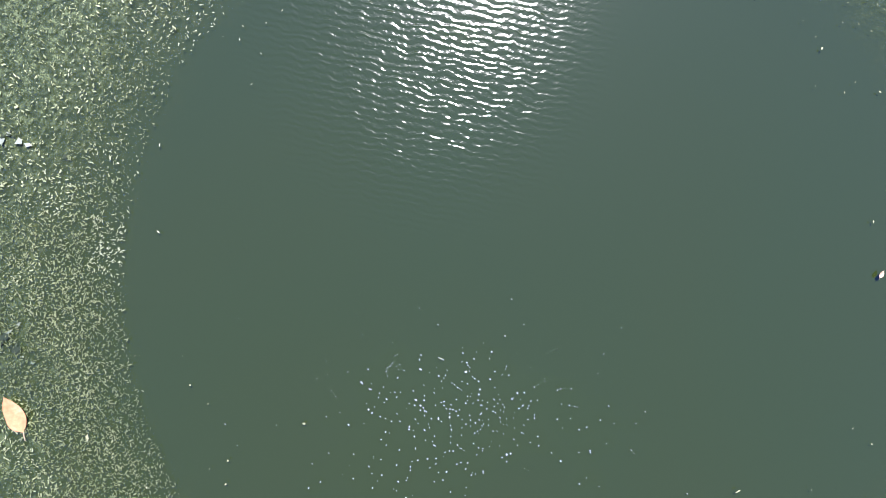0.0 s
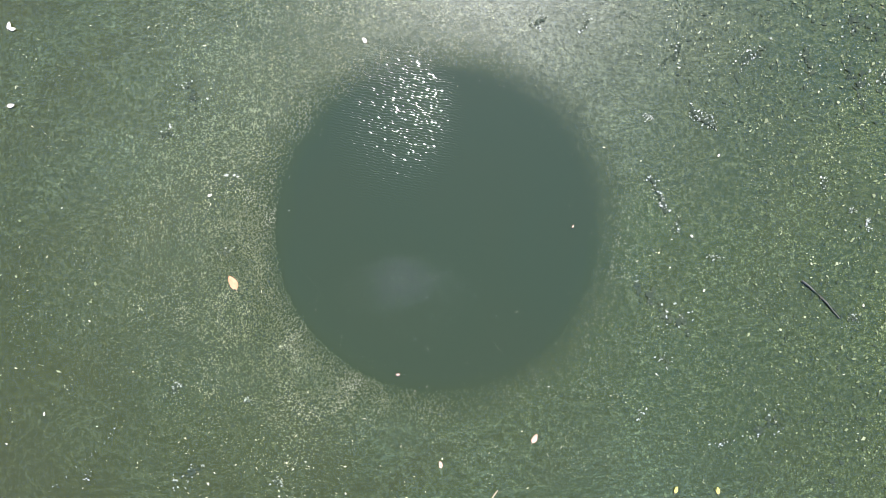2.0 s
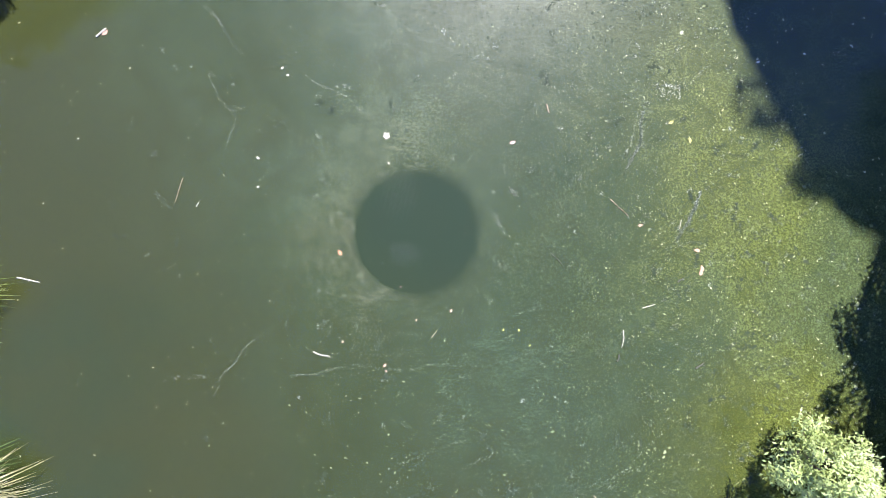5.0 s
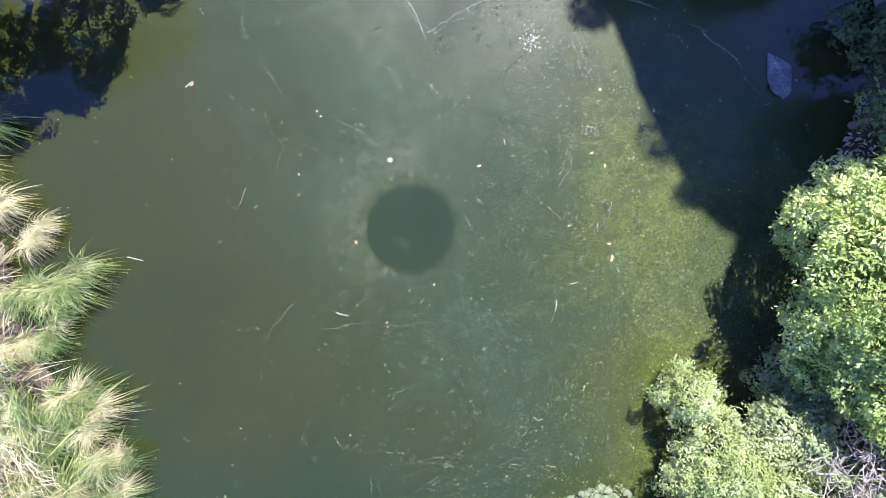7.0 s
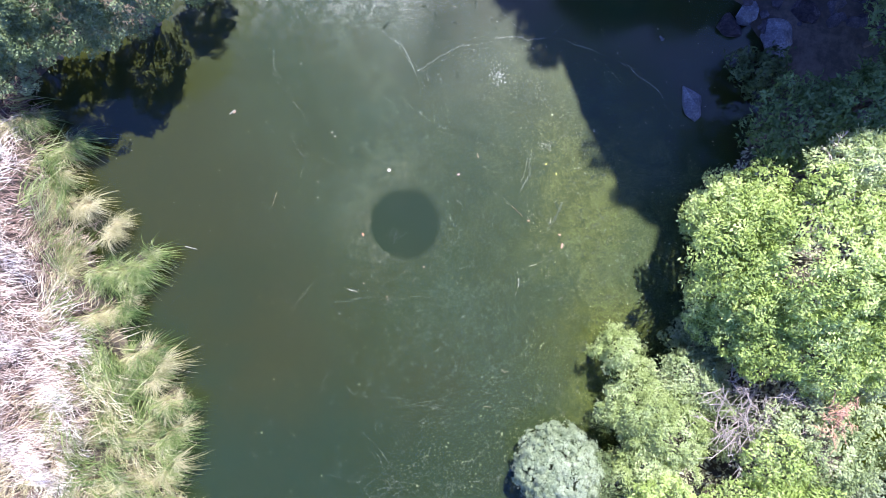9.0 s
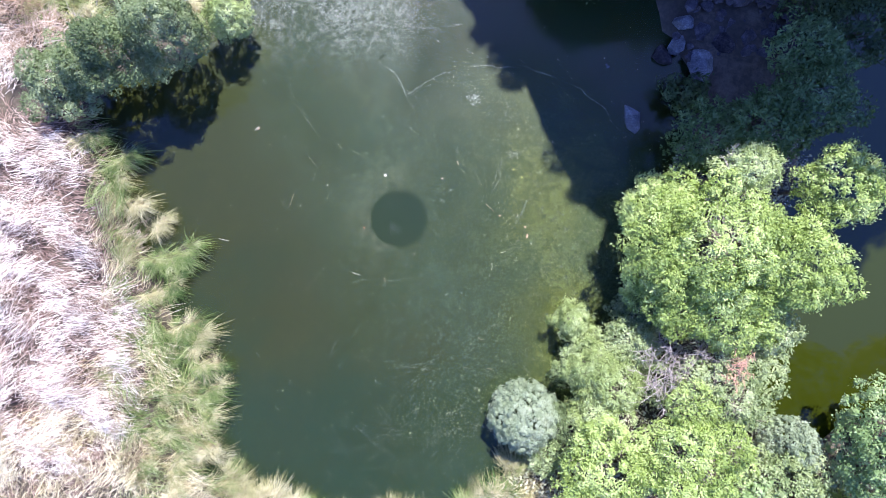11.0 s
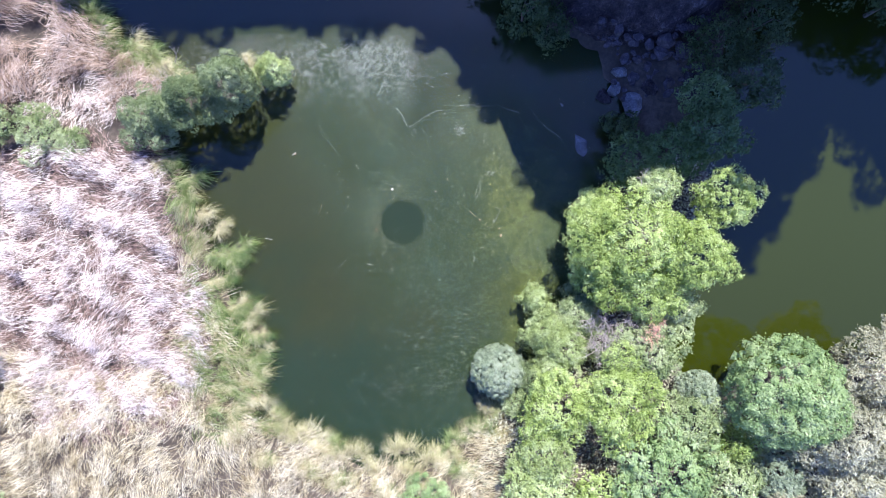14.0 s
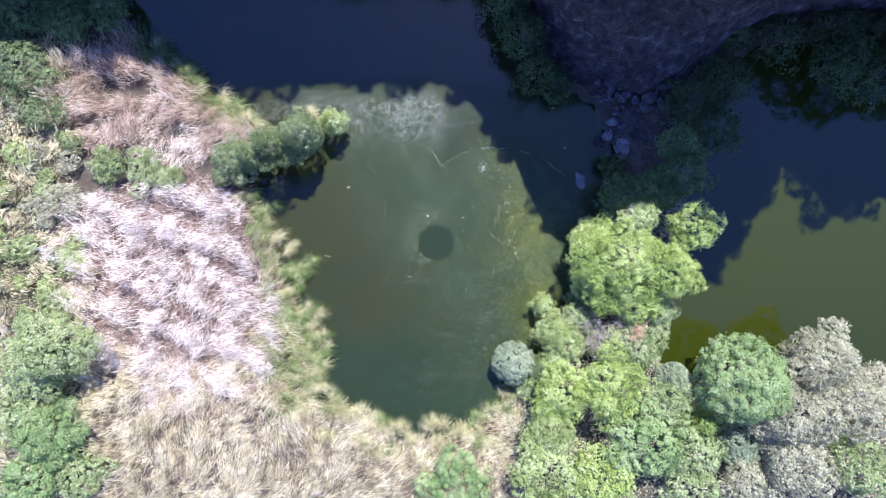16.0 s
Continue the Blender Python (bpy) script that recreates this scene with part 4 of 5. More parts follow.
def boulder(x, y, z, size, seed, squash, turn, material, label, group="boulders at the cliff foot"):
    """An angular block: the hull of a few corners with worn edges."""
    rng = np.random.default_rng(seed)
    bm = bmesh.new()
    for way in unit(rng.normal(0, 1, (22, 3))):
        way = way * rng.uniform(0.8, 1.1) * size
        bm.verts.new((way[0], way[1] * squash, way[2] * 0.6))
    hull = bmesh.ops.convex_hull(bm, input=bm.verts[:])
    bmesh.ops.delete(bm, geom=list({g for g in hull["geom_interior"] + hull["geom_unused"] if isinstance(g, bmesh.types.BMVert)}), context="VERTS")
    bmesh.ops.subdivide_edges(bm, edges=bm.edges[:], cuts=2, use_grid_fill=True)
    for v in bm.verts:
        v.co += v.co.normalized() * size * 0.07 * noise.noise(v.co * (2.5 / size) + Vector((seed, 0, 0)))
    me = bpy.data.meshes.new("boulder")
    bm.to_mesh(me)
    bm.free()
    ob = put("boulder", me, material, None, label, "rock", group)
    ob.matrix_world = pose(x, y, z, rng.uniform(-12, 12), rng.uniform(-12, 12), turn)


for k, (x, y, z, size, squash, turn) in enumerate([(7.78, 3.08, -0.06, 0.35, 1.7, 12), (9.95, 4.8, 0.25, 0.48, 1.35, -12), (9.25, 5.5, 0.2, 0.38, 0.8, 20),
                                                   (10.7, 5.5, 0.25, 0.45, 1.0, 60), (9.4, 6.2, 0.3, 0.42, 0.6, 0), (8.8, 5.2, 0.1, 0.34, 1.1, 40),
                                                   (9.2, 3.3, -0.15, 0.34, 0.9, 0), (7.0, 4.9, -0.08, 0.16, 1.2, 40)]):
    boulder(x, y, z, size, 70 + k, squash, turn, ROCK if k in (3, 5, 6) else BOULDER, "angular dark purplish boulder in the cliff's shade" if k in (3, 5, 6) else "angular pale grey boulder in the cliff's shade")
rubble_rng = np.random.default_rng(99)
for k in range(150):
    x, y = rubble_rng.uniform(8.4, 13.2), rubble_rng.uniform(4.9, 8.2)
    if not in_polygon(np.array([x]), np.array([y]), POND)[0]:
        size = 0.07 + rubble_rng.exponential(0.07)
        boulder(x, y, 0.3 + max(0, (y - 6.2) * 0.5), size, 200 + k, rubble_rng.uniform(0.7, 1.3), rubble_rng.uniform(0, 180), RUBBLE, "small purplish rock in the rubble slope", "rubble at the cliff foot")


# ---- undergrowth ----


def undergrowth(name, poly, per_m2, material, seed, label, tall, size):
    """Low leafy growth that hides the soil between the trees."""
    rng = np.random.default_rng(seed)
    px, py = zip(*poly)
    n = int((max(px) - min(px)) * (max(py) - min(py)) * per_m2)
    x, y = rng.uniform(min(px), max(px), n), rng.uniform(min(py), max(py), n)
    keep = in_polygon(x, y, poly) & ~in_polygon(x, y, POND) & ~in_polygon(x, y, POND_EAST)
    x, y = x[keep], y[keep]
    n = len(x)
    z = ground_height(x, y) + tall * rng.uniform(0.05, 1, n) * np.clip(0.55 + 0.6 * waves(x, y, seed, 1.5), 0.1, 1.4)
    at = np.stack([x, y, z], 1)
    face = unit(np.array([0, 0, 1.0]) + rng.normal(0, 0.6, (n, 3)))
    d = unit(np.cross(face, rng.normal(0, 1, (n, 3))))
    s = np.cross(face, d)
    ln = (size * rng.uniform(0.6, 1.4, n))[:, None]
    v = np.stack([at - d * ln / 2, at + s * ln * 0.22, at + d * ln / 2 - face * ln * 0.15, at - s * ln * 0.22], 1)
    put(name, mesh_of(name, v.reshape(-1, 3), np.arange(4 * n).reshape(-1, 4)), material, None, label, "undergrowth", "", "stuff")


undergrowth("undergrowth", [(3.4, -8.6), (5.4, -6), (7.5, -3.2), (8.6, 1), (9.2, 2.6), (13.2, 2.6), (13.3, 0), (12, -3), (11.2, -5.4), (12.4, -7.8), (24, -7), (25, -16), (2.5, -16)],
            170, LEAF["olive"], 31, "low olive leafy undergrowth between the trees", 0.7, 0.12)
undergrowth("dry_scrub", [(-27, 8), (-18, 8), (-19.6, 4), (-18.5, -4), (-18, -9), (-27, -9)],
            60, LEAF["olive"], 33, "low yellowish scrub on dry ground", 0.5, 0.10)
undergrowth("scrub", [(-27, 12), (-15.5, 12), (-19, 8.6), (-19.6, 4), (-18.5, -4), (-18, -15), (-27, -15)],
            100, LEAF["yellow"], 32, "low olive scrub on dry ground", 0.6, 0.10)

# ---- on the water ----
PALE = foliage("pale algae flakes", [(0.1, (0.055, 0.070, 0.024)), (0.5, (0.15, 0.165, 0.075)), (0.9, (0.46, 0.47, 0.28))], 0.5, 0.1, 1.5)
CHAFF = foliage("floating chaff", [(0.1, (0.20, 0.19, 0.09)), (0.5, (0.36, 0.35, 0.20)), (0.9, (0.66, 0.64, 0.48))], 0.6, 0.1, 1.0)
SCUM = foliage("white scum", [(0.1, (0.10, 0.12, 0.08)), (0.5, (0.20, 0.22, 0.17)), (0.9, (0.42, 0.44, 0.38))], 0.5, 0.1, 1.5)
FOAM = foliage("dry white scum", [(0.1, (0.22, 0.23, 0.19)), (0.5, (0.40, 0.41, 0.35)), (0.9, (0.66, 0.66, 0.60))], 0.5, 0.1, 1.5)
GLINT = foliage("white glint flakes", [(0.1, (0.5, 0.52, 0.55)), (0.9, (0.85, 0.86, 0.88))], 0.1, 0.1, 1.5)
SPECK = foliage("pale specks", [(0.1, (0.07, 0.09, 0.035)), (0.6, (0.13, 0.15, 0.065)), (0.97, (0.40, 0.42, 0.24))], 0.5, 0.1, 1.5)
MURK = foliage("dark algae clots", [(0.1, (0.010, 0.018, 0.010)), (0.5, (0.018, 0.028, 0.015)), (0.9, (0.030, 0.040, 0.018))], 0.95, 0.0, 1.0)


def flakes(name, x, y, size, slim, material, rng, label, z=0.008, turn=None):
    """Small flat angular flakes lying on the water."""
    n = len(x)
    u = rng.uniform(0, 2 * math.pi, n) if turn is None else turn
    d = np.stack([np.cos(u), np.sin(u), rng.normal(0, 0.06, n)], 1)
    s = np.stack([-np.sin(u), np.cos(u), rng.normal(0, 0.06, n)], 1)
    at = np.stack([x, y, z + rng.uniform(0, 0.002, n)], 1)
    a, w = (size / 2)[:, None], (size / 2 * slim)[:, None]
    k = rng.uniform(0.5, 1.2, (4, n, 1))
    v = np.stack([at - d * a * k[0], at + s * w * k[1] + d * a * (k[0] - 0.8), at + d * a * k[2], at - s * w * k[3] - d * a * (k[2] - 0.8)], 1)
    v[:, :, 2] = np.maximum(v[:, :, 2], 0.0055)
    put(name, mesh_of(name, v.reshape(-1, 3), np.arange(4 * n).reshape(-1, 4)), material, None, label, "algae", "", "stuff")


def build_flakes():
    rng = np.random.default_rng(41)
    n = 210000
    r = 0.885 + rng.exponential(0.62, n) ** 1.25
    u = rng.uniform(0, 2 * math.pi, n)
    x, y = r * np.cos(u), r * np.sin(u)
    west = np.clip(0.55 + 0.45 * np.cos(u - 2.8), 0.15, 1) / np.maximum(1, (r - 0.6) * 1.3)
    dens = west * np.clip(0.55 + 0.5 * waves(x, y, 42, 2.6, 4), 0.05, 1) * np.clip((r - 0.875) / 0.12, 0.06, 1)
    keep = (rng.uniform(0, 1, n) < dens) & in_polygon(x, y, POND)
    x, y, r = x[keep], y[keep], r[keep]
    flakes("algae_flakes", x, y, (0.0055 + 0.002 * r) * rng.uniform(0.5, 1.5, len(x)), rng.uniform(0.14, 0.4, len(x)), PALE, rng, "pale green algae flakes on the film")
    # loose chaff: few on the disc, many towards the eastern shore
    n = 9000
    x, y = rng.uniform(-8, 8.5, n), rng.uniform(-10, 8.5, n)
    dens = np.clip(0.10 + 0.10 * (x + 1) / 4 + 0.25 * (x > 5.2) * (np.abs(y) < 3) + 0.25 * waves(x, y, 43, 0.9, 3), 0.03, 0.8)
    keep = (rng.uniform(0, 1, n) < dens) & in_polygon(x, y, POND) & (np.hypot(x, y) > 0.95)
    x, y = x[keep], y[keep]
    near = rng.normal(0, 1, (240, 2)) * 0.55 + np.array([-0.6, -1.7])
    ring_u, ring_r = rng.uniform(0, 6.28, 150), rng.uniform(0.74, 0.95, 150)
    x = np.concatenate([x, near[:, 0], ring_r * np.cos(ring_u)])
    y = np.concatenate([y, near[:, 1], ring_r * np.sin(ring_u)])
    shore = rng.normal(0, 1, (110, 2)) * np.array([0.55, 0.85]) + np.array([5.1, -1.4])
    shore = shore[in_polygon(shore[:, 0], shore[:, 1], POND)]
    x, y = np.concatenate([shore[:, 0], x]), np.concatenate([shore[:, 1], y])
    near_size = np.clip(0.009 + 0.005 * np.hypot(x, y), 0.008, 0.036)
    near_size[:len(shore)] = 0.037
    near_size[-150:] = 0.006
    flakes("chaff", x, y, near_size * rng.uniform(0.5, 1.4, len(x)), rng.uniform(0.25, 0.6, len(x)), CHAFF, rng, "pale bits of floating chaff", 0.008)
    # fine specks over the film, pale and dark, left out in the cliff's shadow
    n = 130000
    r, u = 0.95 + 6.5 * rng.uniform(0, 1, n) ** 1.3, rng.uniform(0, 2 * math.pi, n)
    x, y = r * np.cos(u) + 0.8, r * np.sin(u)
    dens = np.clip(np.hypot(x, y) - 1.0, 0.2, 1) * np.clip(0.45 + 0.16 * x + 0.3 * waves(x, y, 45, 1.4, 4), 0.05, 1)
    keep = (rng.uniform(0, 1, n) < dens) & in_polygon(x, y, POND) & (np.hypot(x, y) > 1.0) & (y + 0.155 * (x - 3.5) ** 2 < 5.4) & ((y < 0.3) | (x < 3.2 + (5.3 - y) * 0.646))
    x, y = x[keep], y[keep]
    cut = len(x) // 2
    size = (0.001 + 0.0042 * np.hypot(x, y)) * (0.3 + rng.exponential(0.55, len(x)))
    flakes("pale_specks", x[:cut], y[:cut], size[:cut] * 0.9, rng.uniform(0.3, 0.8, cut), SPECK, rng, "fine pale specks on the algae film", 0.009)
    flakes("dark_specks", x[cut:], y[cut:], size[cut:] * 1.1, rng.uniform(0.3, 0.8, len(x) - cut), MURK, rng, "fine dark specks in the algae film", 0.007)
    # white flakes standing in for sun glints on the downdraught's ripples
    x = np.concatenate([rng.normal(-0.17, 0.12, 250), rng.normal(-0.15, 0.2, 150)])
    y = np.concatenate([rng.normal(-0.27, 0.08, 250), rng.normal(-0.36, 0.13, 150)])
    keep = np.hypot(x, y) < 0.86
    flakes("glint_flakes", x[keep], y[keep], rng.uniform(0.0018, 0.0040, keep.sum()), rng.uniform(0.7, 1.0, keep.sum()), GLINT, rng, "tiny white flakes standing in for sun glints on the cleared water", 0.006)
    # ragged dark holes in the film with pale rims
    m = 1300
    cx, cy = rng.uniform(-5, 7, m), rng.uniform(-7, 6.5, m)
    # clots end at the cliff's shadow line, where shade would hide them
    keep = (rng.uniform(0, 1, m) < np.clip(0.38 + 0.14 * cx, 0.08, 0.95)) & (np.hypot(cx, cy) > 1.12) & in_polygon(cx, cy, POND) & ((cy < 0.3) | (cx < 3.2 + (5.3 - cy) * 0.646))
    cx, cy = cx[keep], cy[keep]
    long, run = 0.012 + 0.06 * rng.uniform(0, 1, len(cx)) ** 2, rng.uniform(0, math.pi, len(cx))
    each = 22
    along, across = rng.normal(0, 1, (len(cx), each)) * long[:, None], rng.normal(0, 1, (len(cx), each)) * long[:, None] * 0.32
    along, across = along + 0.3 * np.abs(across), across + 0.5 * np.sin(along / long[:, None] * 2) * long[:, None] * 0.5
    X = cx[:, None] + along * np.cos(run)[:, None] - across * np.sin(run)[:, None]
    Y = cy[:, None] + along * np.sin(run)[:, None] + across * np.cos(run)[:, None]
    flakes("algae_clots", X.ravel(), Y.ravel(), np.repeat(long, each) * rng.uniform(0.3, 0.9, X.size), rng.uniform(0.4, 0.9, X.size), MURK, rng, "dark green algae clots in the film", 0.0075)
    rim = rng.uniform(0, 1, (len(cx), each)) < 0.6
    wide = 1.45 + 0.3 * rng.normal(0, 1, (len(cx), each))
    X2 = cx[:, None] + wide * (along * np.cos(run)[:, None] - 1.8 * across * np.sin(run)[:, None])
    Y2 = cy[:, None] + wide * (along * np.sin(run)[:, None] + 1.8 * across * np.cos(run)[:, None])
    flakes("clot_rims", X2[rim], Y2[rim], rng.uniform(0.008, 0.022, rim.sum()), rng.uniform(0.3, 0.8, rim.sum()), SCUM, rng, "pale rims round the dark clots", 0.007)


build_flakes()


def scum_line(points, spread, per_m, size, seed, material=None, name="scum_line"):
    """A thread of pale scum drawn out along a bent line."""
    rng = np.random.default_rng(seed)
    p = np.array(points, float)
    step = np.concatenate([[0], np.cumsum(np.hypot(*np.diff(p, axis=0).T))])
    n = int(step[-1] * per_m * 1.2)
    s = rng.uniform(0, step[-1], n)
    s = s[rng.uniform(0, 1, n) < np.clip(0.5 + 0.7 * waves(s, s * 0, seed, 3.0, 3), 0.06, 1)]
    wob = 0.05 * waves(s, s * 0, seed + 1, 5.0, 3)
    x = np.interp(s, step, p[:, 0]) + wob + rng.normal(0, spread * 0.55, len(s))
    y = np.interp(s, step, p[:, 1]) + 0.05 * waves(s * 0, s, seed + 2, 5.0, 3) + rng.normal(0, spread * 0.55, len(s))
    flakes(name, x, y, 0.48 * size * rng.uniform(0.4, 1.5, len(s)), rng.uniform(0.3, 0.7, len(s)), material or SCUM, rng, "thin pale line of scum on the water", 0.010)


scum_line([(-2.95, 2.38), (-2.85, 2.09), (-2.7, 1.91), (-2.63, 1.69), (-2.79, 1.31)], 0.02, 140, 0.022, 100)
scum_line([(-3.02, 1.92), (-2.7, 1.89), (-2.5, 1.95)], 0.05, 260, 0.03, 110)
scum_line([(-1.55, 2.44), (-1.2, 2.18), (-0.85, 1.89), (-0.5, 1.66), (-0.04, 1.52)], 0.016, 110, 0.02, 120)
scum_line([(-3.48, -0.33), (-3.89, -0.54)], 0.02, 120, 0.025, 130)
scum_line([(-1.43, -0.65), (-1.72, -0.91), (-1.95, -1.17), (-2.41, -1.55), (-2.7, -1.87), (-2.88, -2.01), (-2.99, -2.3), (-3.11, -2.65)], 0.015, 130, 0.024, 140)
scum_line([(-4.09, -2.27), (-3.69, -2.13), (-3.37, -2.01), (-2.99, -2.03)], 0.03, 140, 0.026, 150)
scum_line([(-1.95, -2.04), (-1.2, -1.98), (-0.16, -2.01), (0.65, -2.01), (1.35, -1.87), (1.87, -1.77), (2.33, -1.84), (2.73, -1.87)], 0.02, 110, 0.022, 160)
scum_line([(2.65, -1.92), (2.85, -2.13), (3.14, -2.36)], 0.02, 110, 0.024, 170)
scum_line([(3.57, 1.72), (3.34, 1.75), (3.28, 1.46), (3.23, 1.23), (3.08, 0.94)], 0.02, 260, 0.022, 180)
scum_line([(3.66, 1.78), (3.89, 1.92), (4.09, 2.09), (4.41, 2.35)], 0.03, 220, 0.03, 190)
scum_line([(4.15, 1.34), (4.12, 0.53), (3.98, 0.07), (3.83, -0.33), (3.43, -0.8)], 0.02, 90, 0.024, 200)
scum_line([(-2.22, 5.94), (-0.95, 6.47), (0.95, 6.26), (2.22, 6.36)], 0.04, 110, 0.05, 210)
scum_line([(-0.63, 5.41), (0.11, 4.57), (0.42, 3.94), (-0.1, 3.51), (0.53, 2.99)], 0.03, 110, 0.05, 220)
scum_line([(0.42, 4.15), (1.58, 4.78), (2.64, 4.99), (4.33, 4.93), (6.02, 4.25), (6.86, 3.51), (7.33, 2.77)], 0.02, 170, 0.04, 230)
scum_line([(-4.33, 4.69), (-3.97, 4.22), (-3.26, 3.74), (-2.91, 3.27), (-2.43, 2.62), (-1.78, 2.38)], 0.02, 70, 0.035, 240)
scum_line([(-3.5, 4.81), (-3.38, 4.1), (-3.03, 3.62), (-2.79, 3.15)], 0.02, 70, 0.035, 250)
scum_line([(-0.0, 4.81), (0.29, 4.33), (0.53, 4.04), (0.77, 4.33), (1.48, 4.51), (2.37, 4.75)], 0.02, 70, 0.035, 260)
scum_line([(-1.66, -4.2), (-1.48, -4.56), (-0.54, -4.68), (0.18, -4.85), (1.12, -5.09)], 0.03, 60, 0.035, 270)
scum_line([(-2.0, -6.51), (-1.16, -7.15), (-0.1, -7.99)], 0.05, 60, 0.05, 280)
scum_line([(-0.1, -8.31), (0.74, -7.68), (1.58, -6.51)], 0.16, 90, 0.045, 290)


def crack(points, seed):
    """A dark split in the film between two pale lips."""
    scum_line(points, 0.03, 300, 0.032, seed)
    scum_line(points, 0.010, 320, 0.05, seed, MURK, "film_crack")


crack([(3.42, 1.72), (3.38, 1.5), (3.36, 1.28), (3.27, 1.08), (3.17, 0.9)], 301)
crack([(1.14, 0.27), (1.18, 0.15), (1.21, 0.08)], 302)
crack([(1.40, 0.60), (1.52, 0.50)], 303)
crack([(4.25, 0.55), (3.98, 0.1), (3.85, -0.2)], 304)


def scum_field(cx, cy, rx, ry, count, size, seed, turn):
    rng = np.random.default_rng(seed)
    x, y = cx + rng.normal(0, rx, count), cy + rng.normal(0, ry, count)
    # the y limit follows the cliff's shadow edge, keeping scum out of shade
    keep = (rng.uniform(0, 1, count) < np.clip(0.4 + 0.7 * waves(x, y, seed, 2.2, 4), 0.02, 1)) & in_polygon(x, y, POND) & (y < 8.3 - 0.25 * np.maximum(0, x + 1) ** 2)
    x, y = x[keep], y[keep]
    u = turn + 1.2 * waves(x, y, seed + 5, 0.8, 2) + rng.normal(0, 0.5, len(x))
    flakes("scum_patch", x, y, size * rng.uniform(0.4, 1.6, len(x)), rng.uniform(0.12, 0.4, len(x)), FOAM, rng, "whitish scratchy scum on the water", 0.010, u)


scum_field(-2.6, 7.0, 1.8, 0.6, 9000, 0.03, 61, 0.2)
scum_field(-6.4, 8.0, 1.5, 0.5, 3000, 0.028, 67, 0.5)
scum_field(0.2, 6.6, 0.8, 0.6, 2500, 0.03, 62, 1.2)
scum_field(2.57, 4.03, 0.13, 0.16, 420, 0.04, 64, 1.4)
for k in range(5):
    scum_field(4.15 + 0.22 * k, 2.65 - 0.17 * k, 0.10, 0.08, 160, 0.034, 650 + k, 2.6)
scum_field(3.85, 2.05, 0.16, 0.07, 160, 0.022, 660, 0.7)


def scum_streaks(cx, cy, rx, ry, count, lie, seed):
    """Short broken streaks of pale scum, all drawn out about the same way."""
    rng = np.random.default_rng(seed)
    xs, ys = [], []
    for k in range(count):
        x, y, u, ln = cx + rng.normal(0, rx), cy + rng.normal(0, ry), lie + rng.normal(0, 0.35), rng.uniform(0.2, 1.6)
        s = np.linspace(0, ln, int(ln * 70) + 4)
        s = s[rng.uniform(0, 1, len(s)) < np.clip(0.5 + 0.6 * waves(s, s * 0, seed + k, 7.0, 2), 0.05, 1)]
        bow = rng.normal(0, 0.25)
        xs.append(x + s * np.cos(u + bow * s) + rng.normal(0, 0.012, len(s)))
        ys.append(y + s * np.sin(u + bow * s) + rng.normal(0, 0.012, len(s)))
    x, y = np.concatenate(xs), np.concatenate(ys)
    keep = in_polygon(x, y, POND) & (np.hypot(x, y) > 1.2)
    x, y = x[keep], y[keep]
    flakes("scum_streaks", x, y, rng.uniform(0.008, 0.022, len(x)), rng.uniform(0.25, 0.6, len(x)), SCUM, rng, "thin pale streaks of scum on the water", 0.010)


scum_streaks(0.4, -7.4, 1.5, 1.1, 60, 0.75, 401)
scum_streaks(-1.6, -7.6, 1.2, 0.9, 24, -0.5, 402)
scum_streaks(1.4, -5.0, 1.4, 0.9, 30, 0.4, 403)


# ---- leaves and sticks on the water ----
DRY = {
    "orange": surface("orange dry leaf", [(0.3, (0.34, 0.11, 0.04)), (0.55, (0.50, 0.22, 0.10)), (0.75, (0.62, 0.36, 0.22))], 14.0, 0.7, 0.002),
    "pink": surface("pinkish dry leaf", [(0.3, (0.30, 0.17, 0.13)), (0.55, (0.46, 0.32, 0.27)), (0.75, (0.60, 0.48, 0.42))], 16.0, 0.7, 0.002),
    "yellow": surface("yellow leaf", [(0.3, (0.27, 0.24, 0.035)), (0.55, (0.42, 0.39, 0.08)), (0.75, (0.54, 0.50, 0.18))], 16.0, 0.6, 0.002),
    "brown": surface("brown dry leaf", [(0.3, (0.24, 0.13, 0.08)), (0.55, (0.42, 0.27, 0.18)), (0.75, (0.58, 0.43, 0.32))], 16.0, 0.75, 0.002),
    "pale": surface("bleached leaf", [(0.3, (0.34, 0.31, 0.22)), (0.55, (0.50, 0.47, 0.36)), (0.75, (0.66, 0.63, 0.52))], 16.0, 0.75, 0.002),
    "dark": surface("sodden dark bark", [(0.3, (0.03, 0.032, 0.022)), (0.55, (0.06, 0.06, 0.042)), (0.75, (0.11, 0.10, 0.075))], 12.0, 0.6, 0.004),
    "tan": surface("tan stick", [(0.3, (0.22, 0.155, 0.09)), (0.55, (0.36, 0.275, 0.175)), (0.75, (0.50, 0.41, 0.29))], 12.0, 0.85, 0.003),
}


